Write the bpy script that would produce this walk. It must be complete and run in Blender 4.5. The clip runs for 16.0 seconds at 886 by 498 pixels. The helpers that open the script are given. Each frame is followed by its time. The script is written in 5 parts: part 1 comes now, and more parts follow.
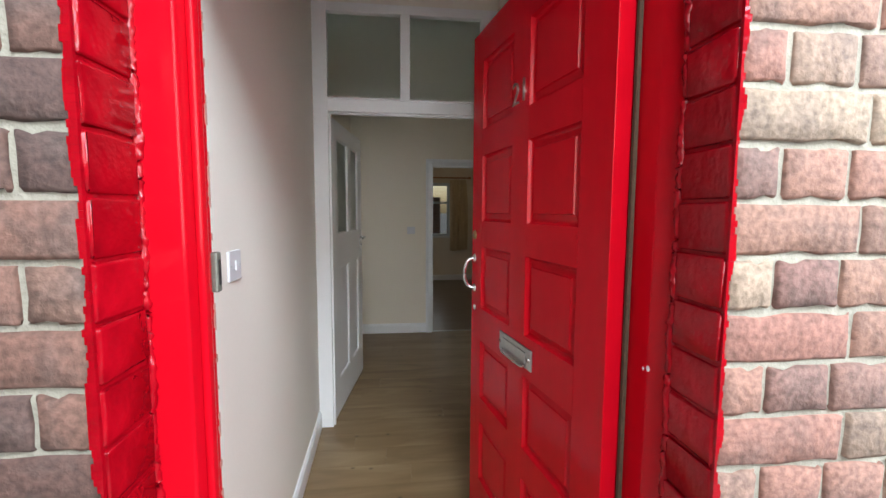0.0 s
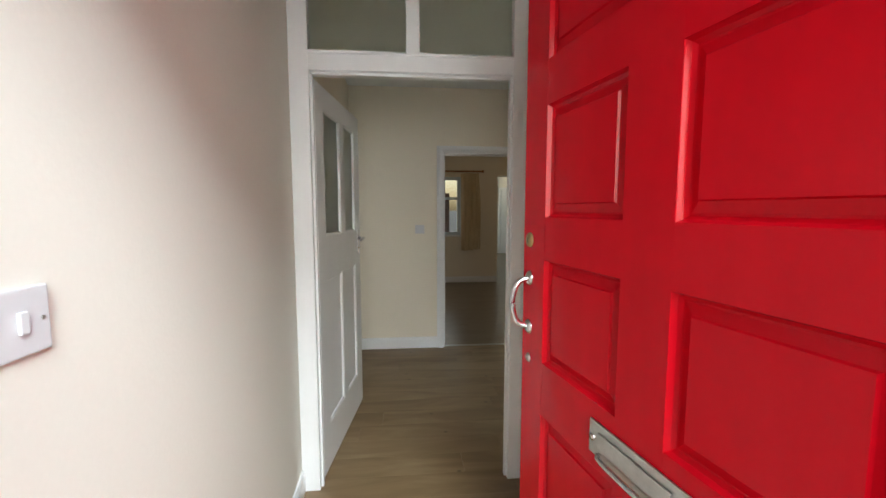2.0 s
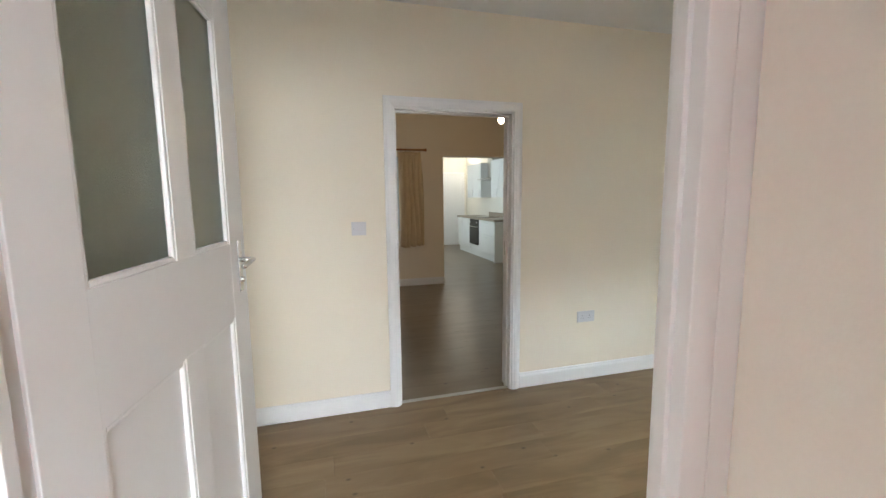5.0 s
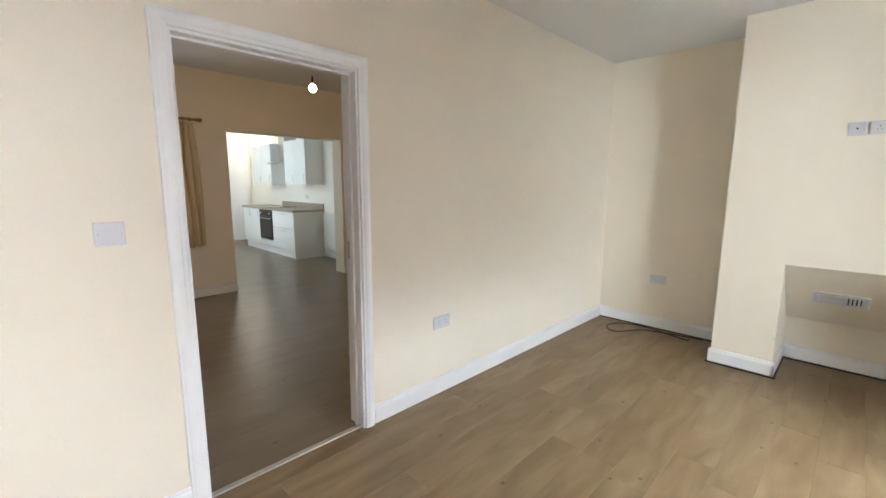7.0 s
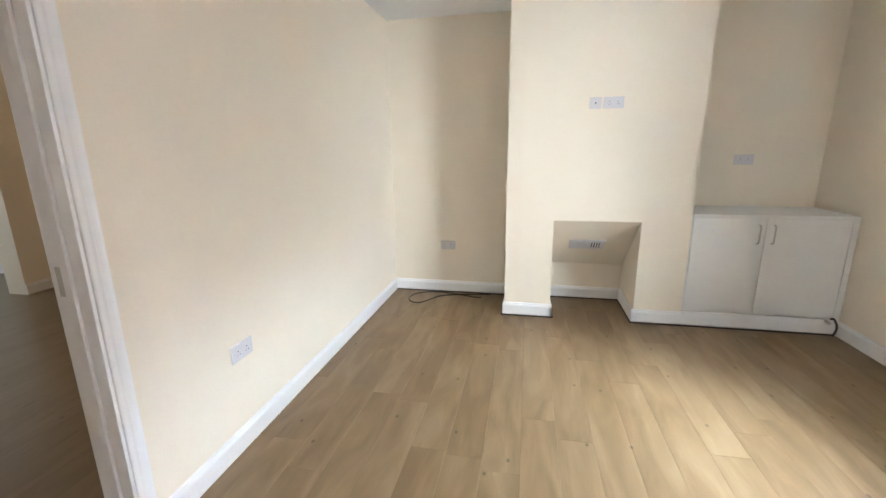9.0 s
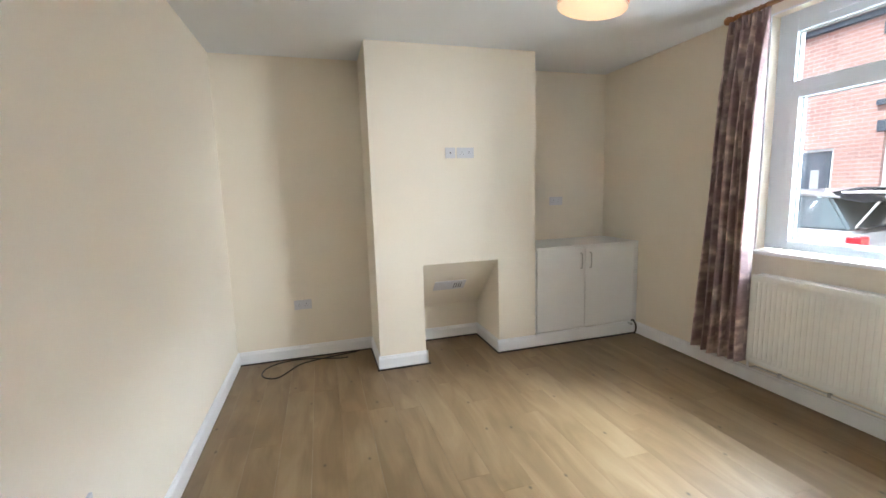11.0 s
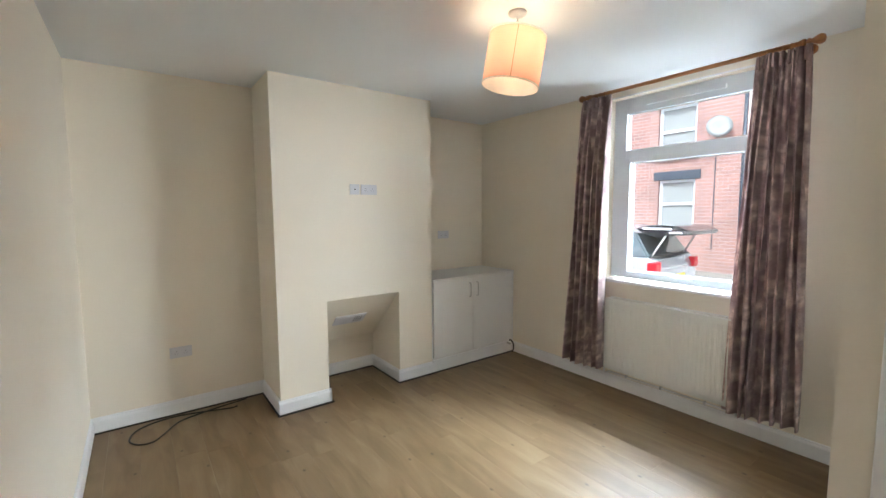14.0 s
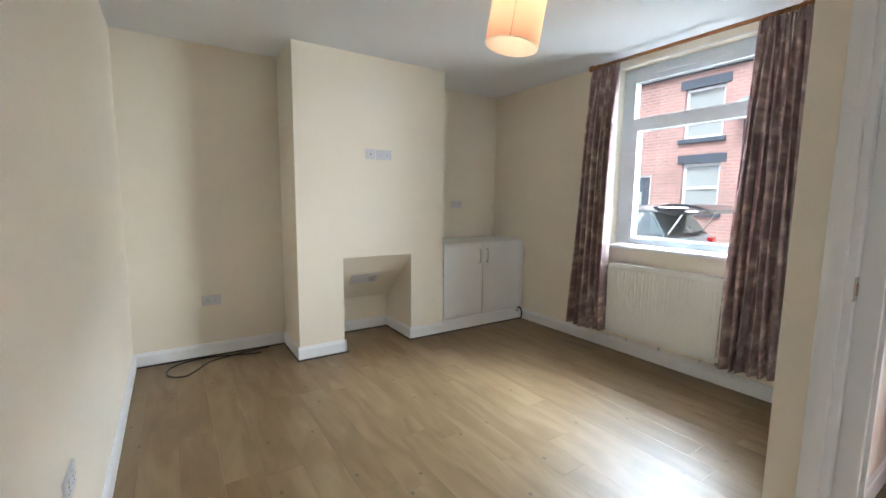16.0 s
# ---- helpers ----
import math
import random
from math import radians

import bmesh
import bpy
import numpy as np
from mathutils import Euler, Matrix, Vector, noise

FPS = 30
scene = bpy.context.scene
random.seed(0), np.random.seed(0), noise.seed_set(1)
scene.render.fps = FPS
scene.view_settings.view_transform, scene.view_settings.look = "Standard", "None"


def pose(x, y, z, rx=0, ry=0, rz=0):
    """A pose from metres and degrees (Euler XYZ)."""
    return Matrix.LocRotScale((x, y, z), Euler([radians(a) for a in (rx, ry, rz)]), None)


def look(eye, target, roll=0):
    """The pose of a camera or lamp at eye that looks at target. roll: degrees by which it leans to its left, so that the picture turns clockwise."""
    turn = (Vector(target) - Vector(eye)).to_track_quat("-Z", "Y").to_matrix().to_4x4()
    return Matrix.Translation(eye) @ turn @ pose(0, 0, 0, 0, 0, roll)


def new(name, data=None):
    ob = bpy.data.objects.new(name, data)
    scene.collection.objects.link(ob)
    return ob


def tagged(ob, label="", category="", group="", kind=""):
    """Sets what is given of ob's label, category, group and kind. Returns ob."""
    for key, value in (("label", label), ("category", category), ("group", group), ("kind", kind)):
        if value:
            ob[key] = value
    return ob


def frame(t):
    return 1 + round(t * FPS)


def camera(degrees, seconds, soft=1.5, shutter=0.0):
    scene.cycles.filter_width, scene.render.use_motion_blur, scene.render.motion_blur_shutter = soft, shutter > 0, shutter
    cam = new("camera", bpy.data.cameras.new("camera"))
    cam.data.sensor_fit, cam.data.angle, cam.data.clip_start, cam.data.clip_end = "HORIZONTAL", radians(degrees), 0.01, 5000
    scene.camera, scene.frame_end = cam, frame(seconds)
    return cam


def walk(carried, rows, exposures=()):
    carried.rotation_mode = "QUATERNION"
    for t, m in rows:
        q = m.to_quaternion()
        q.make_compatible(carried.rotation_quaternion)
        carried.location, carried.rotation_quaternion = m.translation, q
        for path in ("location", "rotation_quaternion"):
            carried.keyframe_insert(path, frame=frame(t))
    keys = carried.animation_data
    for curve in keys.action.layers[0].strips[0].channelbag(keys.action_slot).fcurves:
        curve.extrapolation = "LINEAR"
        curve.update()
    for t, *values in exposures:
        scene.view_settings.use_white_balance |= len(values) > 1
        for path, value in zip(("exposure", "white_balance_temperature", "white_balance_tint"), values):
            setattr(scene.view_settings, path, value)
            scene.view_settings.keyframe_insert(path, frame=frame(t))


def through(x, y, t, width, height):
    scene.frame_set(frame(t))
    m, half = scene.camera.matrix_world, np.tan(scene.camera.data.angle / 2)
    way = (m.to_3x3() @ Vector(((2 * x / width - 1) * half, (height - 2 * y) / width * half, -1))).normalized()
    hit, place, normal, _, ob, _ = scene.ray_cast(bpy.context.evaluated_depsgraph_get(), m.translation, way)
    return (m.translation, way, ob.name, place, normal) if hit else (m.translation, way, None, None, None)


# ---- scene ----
cam = camera(93.6, 16.0)
SKY, SUN, WINDOW_W, SIDE_W, LEFT_W, DOOR_W, DOOR_HEAD_W, KITCHEN_W, PENDANT_W = 0.065, 0.62, 355, 205, 6.5, 38, 9, 5.5, 0.19
EXPOSURES = [(0, 0.75, 6450, 8), (1, 0.98, 6450, 6), (2, 1.3, 6700, 4), (3.2, 2.0, 6500, 4), (5.5, 2.45, 6350, 9), (7, 2.8, 6250, 10), (9.5, 3.12, 6150, 11.5), (12, 2.58, 6250, 10.5), (16, 2.55, 6100, 9)]
RB = (1.545, 1.67, 2.262)  # bulb of the rear room
ARCH_R, KW = 3.12, 3.72
PATH = [
    (0, (-0.339, -4.925, 1.457), (-0.12, -2.945, 1.278), 0.3),
    (0.5, (-0.305, -4.79, 1.444), (-0.113, -2.808, 1.251), 0.2),
    (1, (-0.285, -4.64, 1.434), (-0.117, -2.659, 1.222), 0.3),
    (1.5, (-0.304, -4.446, 1.427), (-0.143, -2.464, 1.212), 0.7),
    (2, (-0.334, -4.223, 1.439), (-0.148, -2.241, 1.248), 0.0),
    (2.5, (-0.334, -4.02, 1.435), (-0.184, -2.035, 1.24), 0.2),
    (3, (-0.337, -3.736, 1.483), (-0.2, -1.749, 1.303), 0.0),
    (5.3, (-0.399, -2.56, 1.431), (0.26, -0.69, 1.168), -0.6),
    (5.5, (-0.408, -2.459, 1.432), (0.335, -0.621, 1.167), -0.6),
    (6, (-0.423, -2.251, 1.423), (0.54, -0.525, 1.118), -0.5),
    (6.5, (-0.391, -2.074, 1.4), (0.783, -0.486, 1.08), -0.1),
    (7, (-0.376, -1.922, 1.42), (1.019, -0.522, 1.112), 0.3),
    (7.5, (-0.352, -1.811, 1.41), (1.204, -0.598, 1.084), 1.0),
    (8, (-0.239, -1.688, 1.427), (1.438, -0.654, 1.086), 1.0),
    (8.5, (-0.156, -1.53, 1.42), (1.66, -0.785, 1.035), 0.0),
    (9, (-0.112, -1.352, 1.444), (1.795, -0.962, 0.982), -0.7),
    (9.5, (-0.013, -1.218, 1.467), (1.934, -1.092, 1.026), -0.8),
    (9.7, (0.023, -1.153, 1.481), (1.983, -1.138, 1.084), -1.2),
    (11.8, (0.194, -0.503, 1.468), (1.946, -1.434, 1.219), -1.0),
    (12, (0.289, -0.432, 1.475), (1.983, -1.469, 1.239), -0.9),
    (12.5, (0.395, -0.395, 1.499), (2.011, -1.557, 1.299), -0.9),
    (13, (0.437, -0.338, 1.565), (2.01, -1.558, 1.381), -0.8),
    (13.5, (0.336, -0.32, 1.609), (1.919, -1.531, 1.44), -0.5),
    (14, (0.153, -0.342, 1.587), (1.757, -1.523, 1.412), -0.3),
    (14.5, (0.043, -0.325, 1.582), (1.66, -1.485, 1.389), 0.0),
    (15, (0.003, -0.322, 1.576), (1.64, -1.451, 1.363), 0.1),
    (15.5, (-0.056, -0.315, 1.517), (1.589, -1.428, 1.285), 0.1),
    (16, (-0.092, -0.308, 1.382), (1.568, -1.398, 1.149), 0.6),
]
walk(cam, [(t, look(eye, target, roll)) for t, eye, target, roll in PATH], EXPOSURES)

# ---- world, sun, large lights ----
world = bpy.data.worlds.new("sky")
scene.world = world
world.use_nodes = True
_wn, _wl = world.node_tree.nodes, world.node_tree.links
_sky = _wn.new("ShaderNodeTexSky")
_sky.sky_type, _sky.sun_disc = "NISHITA", False
_sky.sun_elevation, _sky.sun_rotation = radians(52), radians(349)
_sky.dust_density, _sky.air_density = 4.0, 1.2
_bg = _wn["Background"]
_bg.inputs["Strength"].default_value = SKY
_wl.new(_sky.outputs["Color"], _bg.inputs["Color"])


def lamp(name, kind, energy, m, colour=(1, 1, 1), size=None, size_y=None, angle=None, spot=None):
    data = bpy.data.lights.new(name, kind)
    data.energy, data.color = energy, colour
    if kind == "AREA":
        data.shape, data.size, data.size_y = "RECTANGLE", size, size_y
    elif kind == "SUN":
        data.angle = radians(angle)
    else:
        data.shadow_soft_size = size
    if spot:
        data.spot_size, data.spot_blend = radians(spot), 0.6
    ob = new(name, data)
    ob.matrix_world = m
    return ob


lamp("sun", "SUN", SUN, look((-4, 20, 26), (0, 0, 0)), (0.93, 0.97, 1.0), angle=20)
# Area lamps added outside, out of view, to fill the room through the window.
lamp("window_fill", "AREA", WINDOW_W, look((1.63, -7.3, 4.65), (1.63, -3.0, 1.5)), (0.80, 0.90, 1.0), 4.2, 1.7)
lamp("window_fill_side", "AREA", SIDE_W, look((4.55, -5.75, 2.7), (1.4, -3.4, 1.35)), (0.80, 0.90, 1.0), 1.7, 1.7)
lamp("window_fill_left", "AREA", LEFT_W, look((0.60, -5.15, 2.25), (2.0, -3.9, 1.6)), (0.80, 0.90, 1.0), 0.9, 1.3)
# Two more unseen lamps, added to brighten the hall and front door.
lamp("door_head_fill", "AREA", DOOR_HEAD_W, look((-0.28, -4.22, 2.45), (-0.25, -3.0, 0.6)), (0.90, 0.95, 1.0), 0.85, 0.2)
lamp("doorway_fill", "AREA", DOOR_W, look((-0.12, -6.3, 2.05), (-0.32, -3.6, 1.5)), (0.95, 0.97, 1.0), 1.5, 1.7)
# Added lamps glow at the rear and kitchen windows in place of sky.
lamp("rear_window_fill", "AREA", 1.2, look((0.15, 3.88, 1.5), (0.15, 0, 1.3)), (0.86, 0.93, 1.0), 0.95, 1.0)
lamp("kitchen_window_fill", "AREA", KITCHEN_W, look((1.58, 6.6, 1.6), (4, 6.6, 1.2)), (0.82, 0.95, 1.0), 2.4, 1.2)
lamp("pendant_bulb", "POINT", PENDANT_W, pose(1.755, -2.015, 2.445), (1, 0.72, 0.47), 0.03)
lamp("rear_bulb", "POINT", 1.1, pose(RB[0], RB[1], RB[2]), (1, 0.58, 0.25), 0.03)
lamp("kitchen_spot", "POINT", 2.2, pose(3.27, 8.4, 2.45), (1, 0.9, 0.75), 0.05)


# ---- materials ----
def mat(name, colour, rough=0.5, metal=0.0, var=0.08, scale=3.0, fine=60.0, bump=0.1, stretch=(1, 1, 1), coat=0.0, spec=0.5, rvar=0.0, dark=None, seed=0.0):
    """A painted, plaster, plastic or metal surface: colour varied at two scales, with fine relief."""
    m = bpy.data.materials.new(name)
    m.use_nodes = True
    n, l = m.node_tree.nodes, m.node_tree.links
    b = n["Principled BSDF"]
    b.inputs["Roughness"].default_value, b.inputs["Metallic"].default_value = rough, metal
    b.inputs["Coat Weight"].default_value, b.inputs["Coat Roughness"].default_value = coat, 0.08
    b.inputs["Specular IOR Level"].default_value = spec
    co = n.new("ShaderNodeTexCoord")
    mp = n.new("ShaderNodeMapping")
    mp.inputs["Scale"].default_value = stretch
    mp.inputs["Location"].default_value = (seed, seed * 0.7, 0)
    l.new(co.outputs["Object"], mp.inputs["Vector"])
    big, small = n.new("ShaderNodeTexNoise"), n.new("ShaderNodeTexNoise")
    big.inputs["Scale"].default_value, small.inputs["Scale"].default_value = scale, fine
    big.inputs["Detail"].default_value, small.inputs["Detail"].default_value = 4, 3
    for t in (big, small):
        l.new(mp.outputs["Vector"], t.inputs["Vector"])
    mixv = n.new("ShaderNodeMath")
    mixv.operation = "MULTIPLY_ADD"
    mixv.inputs[1].default_value, = (0.35,)
    l.new(small.outputs["Fac"], mixv.inputs[0])
    sc = n.new("ShaderNodeMath")
    sc.operation = "MULTIPLY"
    sc.inputs[1].default_value = 0.65
    l.new(big.outputs["Fac"], sc.inputs[0])
    l.new(sc.outputs[0], mixv.inputs[2])
    ramp = n.new("ShaderNodeValToRGB")
    lo = dark or [c * (1 - var) for c in colour]
    hi = [min(1, c * (1 + var * 0.6)) for c in colour]
    ramp.color_ramp.elements[0].position, ramp.color_ramp.elements[1].position = 0.3, 0.7
    ramp.color_ramp.elements[0].color, ramp.color_ramp.elements[1].color = (*lo, 1), (*hi, 1)
    l.new(mixv.outputs[0], ramp.inputs["Fac"])
    l.new(ramp.outputs["Color"], b.inputs["Base Color"])
    if rvar:
        rr = n.new("ShaderNodeMapRange")
        rr.inputs["To Min"].default_value, rr.inputs["To Max"].default_value = max(0.02, rough - rvar), rough + rvar
        l.new(mixv.outputs[0], rr.inputs["Value"])
        l.new(rr.outputs["Result"], b.inputs["Roughness"])
    if bump:
        bp = n.new("ShaderNodeBump")
        bp.inputs["Strength"].default_value, bp.inputs["Distance"].default_value = bump, 0.01
        l.new(small.outputs["Fac"], bp.inputs["Height"])
        l.new(bp.outputs["Normal"], b.inputs["Normal"])
    return m


def plank_mat(name, tones, rough, by_island=False):
    """Wood-look vinyl: long grain along x, cathedral bands, a few small knots, a tone of its own for each plank."""
    m = bpy.data.materials.new(name)
    m.use_nodes = True
    n, l = m.node_tree.nodes, m.node_tree.links
    b = n["Principled BSDF"]
    co = n.new("ShaderNodeTexCoord")
    if by_island:
        rnd = n.new("ShaderNodeNewGeometry").outputs["Random Per Island"]
    else:
        rnd = n.new("ShaderNodeObjectInfo").outputs["Random"]
    geo = n.new("ShaderNodeNewGeometry")
    shift = n.new("ShaderNodeCombineXYZ")
    mul = n.new("ShaderNodeMath")
    mul.operation, mul.inputs[1].default_value = "MULTIPLY", 37.0
    l.new(rnd, mul.inputs[0])
    l.new(mul.outputs[0], shift.inputs["Z"])
    add = n.new("ShaderNodeVectorMath")
    l.new(geo.outputs["Position"], add.inputs[0])
    l.new(shift.outputs[0], add.inputs[1])

    def noise_tex(sx, sy, scale, detail, dist=0.0):
        mp = n.new("ShaderNodeMapping")
        mp.inputs["Scale"].default_value = (sx, sy, 1)
        l.new(add.outputs[0], mp.inputs["Vector"])
        t = n.new("ShaderNodeTexNoise")
        t.inputs["Scale"].default_value, t.inputs["Detail"].default_value, t.inputs["Distortion"].default_value = scale, detail, dist
        l.new(mp.outputs[0], t.inputs["Vector"])
        return t.outputs["Fac"]

    band, fine = noise_tex(0.8, 3.6, 2.0, 3, 0.7), noise_tex(2.0, 60.0, 2.0, 4)
    mix = n.new("ShaderNodeMath")
    mix.operation, mix.inputs[1].default_value = "MULTIPLY_ADD", 0.14
    l.new(fine, mix.inputs[0])
    two = n.new("ShaderNodeMath")
    two.operation, two.inputs[1].default_value = "MULTIPLY_ADD", 0.05
    l.new(rnd, two.inputs[0])
    thr = n.new("ShaderNodeMath")
    thr.operation, thr.inputs[1].default_value = "MULTIPLY", 0.80
    l.new(band, thr.inputs[0])
    l.new(thr.outputs[0], two.inputs[2])
    l.new(two.outputs[0], mix.inputs[2])
    ramp = n.new("ShaderNodeValToRGB")
    e = ramp.color_ramp.elements
    e[0].position, e[0].color = 0.36, (*tones[0], 1)
    e[1].position, e[1].color = 0.72, (*tones[2], 1)
    mid = e.new(0.52)
    mid.color = (*tones[1], 1)
    l.new(mix.outputs[0], ramp.inputs["Fac"])
    vor = n.new("ShaderNodeTexVoronoi")
    vmap = n.new("ShaderNodeMapping")
    vmap.inputs["Scale"].default_value = (1.5, 2.2, 1)
    vor.voronoi_dimensions = "2D"
    l.new(add.outputs[0], vmap.inputs["Vector"])
    l.new(vmap.outputs[0], vor.inputs["Vector"])
    vor.inputs["Scale"].default_value = 1.25
    knot = n.new("ShaderNodeMapRange")
    knot.inputs["From Min"].default_value, knot.inputs["From Max"].default_value = 0.010, 0.032
    knot.inputs["To Min"].default_value, knot.inputs["To Max"].default_value = 0.42, 1.0
    l.new(vor.outputs["Distance"], knot.inputs["Value"])
    dk = n.new("ShaderNodeMix")
    dk.data_type, dk.blend_type = "RGBA", "MULTIPLY"
    dk.inputs["Factor"].default_value = 1
    l.new(ramp.outputs["Color"], dk.inputs["A"])
    l.new(knot.outputs["Result"], dk.inputs["B"])
    l.new(dk.outputs["Result"], b.inputs["Base Color"])
    rr = n.new("ShaderNodeMapRange")
    rr.inputs["To Min"].default_value, rr.inputs["To Max"].default_value = rough - 0.08, rough + 0.1
    l.new(fine, rr.inputs["Value"])
    l.new(rr.outputs["Result"], b.inputs["Roughness"])
    bp = n.new("ShaderNodeBump")
    bp.inputs["Strength"].default_value, bp.inputs["Distance"].default_value = 0.06, 0.004
    l.new(fine, bp.inputs["Height"])
    l.new(bp.outputs["Normal"], b.inputs["Normal"])
    b.inputs["Specular IOR Level"].default_value = 0.5
    return m


def brick_mat(name, tones, grime=0.35):
    """Hand-made brick: a tone for each brick, blotches, sooty pits and grain."""
    m = bpy.data.materials.new(name)
    m.use_nodes = True
    n, l = m.node_tree.nodes, m.node_tree.links
    b = n["Principled BSDF"]
    b.inputs["Roughness"].default_value = 0.88
    rnd = n.new("ShaderNodeObjectInfo").outputs["Random"]
    geo = n.new("ShaderNodeNewGeometry")
    ramp = n.new("ShaderNodeValToRGB")
    ramp.color_ramp.interpolation = "EASE"
    e = ramp.color_ramp.elements
    e[0].position, e[0].color = 0.0, (*tones[0], 1)
    e[1].position, e[1].color = 1.0, (*tones[-1], 1)
    for i, c in enumerate(tones[1:-1]):
        e.new((i + 1) / (len(tones) - 1)).color = (*c, 1)
    l.new(rnd, ramp.inputs["Fac"])
    blotch, grain = n.new("ShaderNodeTexNoise"), n.new("ShaderNodeTexNoise")
    blotch.inputs["Scale"].default_value, blotch.inputs["Detail"].default_value = 11, 8
    grain.inputs["Scale"].default_value, grain.inputs["Detail"].default_value = 75, 9
    for t in (blotch, grain):
        l.new(geo.outputs["Position"], t.inputs["Vector"])
    f1 = n.new("ShaderNodeMapRange")
    f1.inputs["From Min"].default_value, f1.inputs["From Max"].default_value = 0.46, 0.66
    f1.inputs["To Max"].default_value = grime
    l.new(blotch.outputs["Fac"], f1.inputs["Value"])
    m1 = n.new("ShaderNodeMix")
    m1.data_type = "RGBA"
    l.new(f1.outputs["Result"], m1.inputs["Factor"])
    l.new(ramp.outputs["Color"], m1.inputs["A"])
    m1.inputs["B"].default_value = (0.10, 0.07, 0.06, 1)
    f2 = n.new("ShaderNodeMapRange")
    f2.inputs["From Min"].default_value, f2.inputs["From Max"].default_value = 0.3, 0.7
    f2.inputs["To Min"].default_value, f2.inputs["To Max"].default_value = 0.62, 1.30
    l.new(grain.outputs["Fac"], f2.inputs["Value"])
    m2 = n.new("ShaderNodeMix")
    m2.data_type, m2.blend_type = "RGBA", "MULTIPLY"
    m2.inputs["Factor"].default_value = 1
    l.new(m1.outputs["Result"], m2.inputs["A"])
    l.new(f2.outputs["Result"], m2.inputs["B"])
    l.new(m2.outputs["Result"], b.inputs["Base Color"])
    bp = n.new("ShaderNodeBump")
    bp.inputs["Strength"].default_value, bp.inputs["Distance"].default_value = 0.8, 0.010
    l.new(blotch.outputs["Fac"], bp.inputs["Height"])
    b2 = n.new("ShaderNodeBump")
    b2.inputs["Strength"].default_value, b2.inputs["Distance"].default_value = 0.7, 0.005
    l.new(grain.outputs["Fac"], b2.inputs["Height"])
    l.new(bp.outputs["Normal"], b2.inputs["Normal"])
    l.new(b2.outputs["Normal"], b.inputs["Normal"])
    return m


def wall_brick_mat(name):
    """Brickwork of the houses across the road, too far off for single bricks."""
    m = mat(name, (0.36, 0.225, 0.21), 0.9, var=0.25, scale=1.2, fine=25, bump=0.0)
    n, l = m.node_tree.nodes, m.node_tree.links
    b = n["Principled BSDF"]
    src = b.inputs["Base Color"].links[0].from_socket
    co = n.new("ShaderNodeTexCoord")
    sep, com = n.new("ShaderNodeSeparateXYZ"), n.new("ShaderNodeCombineXYZ")
    l.new(co.outputs["Object"], sep.inputs[0])
    l.new(sep.outputs["X"], com.inputs["X"])
    l.new(sep.outputs["Z"], com.inputs["Y"])
    t = n.new("ShaderNodeTexBrick")
    t.inputs["Scale"].default_value = 1.0
    t.inputs["Brick Width"].default_value, t.inputs["Row Height"].default_value, t.inputs["Mortar Size"].default_value = 0.24, 0.09, 0.008
    t.inputs["Color1"].default_value, t.inputs["Color2"].default_value = (0.9, 0.9, 0.9, 1), (1.15, 1.05, 1, 1)
    t.inputs["Mortar"].default_value = (1.2, 1.6, 1.7, 1)
    l.new(com.outputs[0], t.inputs["Vector"])
    mx = n.new("ShaderNodeMix")
    mx.data_type, mx.blend_type = "RGBA", "MULTIPLY"
    mx.inputs["Factor"].default_value = 1
    l.new(src, mx.inputs["A"])
    l.new(t.outputs["Color"], mx.inputs["B"])
    l.new(mx.outputs["Result"], b.inputs["Base Color"])
    return m


def glass_mat(name, colour=(0.95, 1, 0.98), rough=0.0, bump=0.0):
    m = bpy.data.materials.new(name)
    m.use_nodes = True
    n, l = m.node_tree.nodes, m.node_tree.links
    b = n["Principled BSDF"]
    b.inputs["Base Color"].default_value = (*colour, 1)
    b.inputs["Transmission Weight"].default_value, b.inputs["Roughness"].default_value, b.inputs["IOR"].default_value = 1.0, rough, 1.45
    if bump:
        t, bp = n.new("ShaderNodeTexNoise"), n.new("ShaderNodeBump")
        t.inputs["Scale"].default_value, t.inputs["Detail"].default_value = 150, 2
        bp.inputs["Strength"].default_value, bp.inputs["Distance"].default_value = bump, 0.004
        l.new(t.outputs["Fac"], bp.inputs["Height"])
        l.new(bp.outputs["Normal"], b.inputs["Normal"])
    return m


def glow_mat(name, colour, strength):
    m = bpy.data.materials.new(name)
    m.use_nodes = True
    b = m.node_tree.nodes["Principled BSDF"]
    b.inputs["Emission Color"].default_value, b.inputs["Emission Strength"].default_value = (*colour, 1), strength
    return m


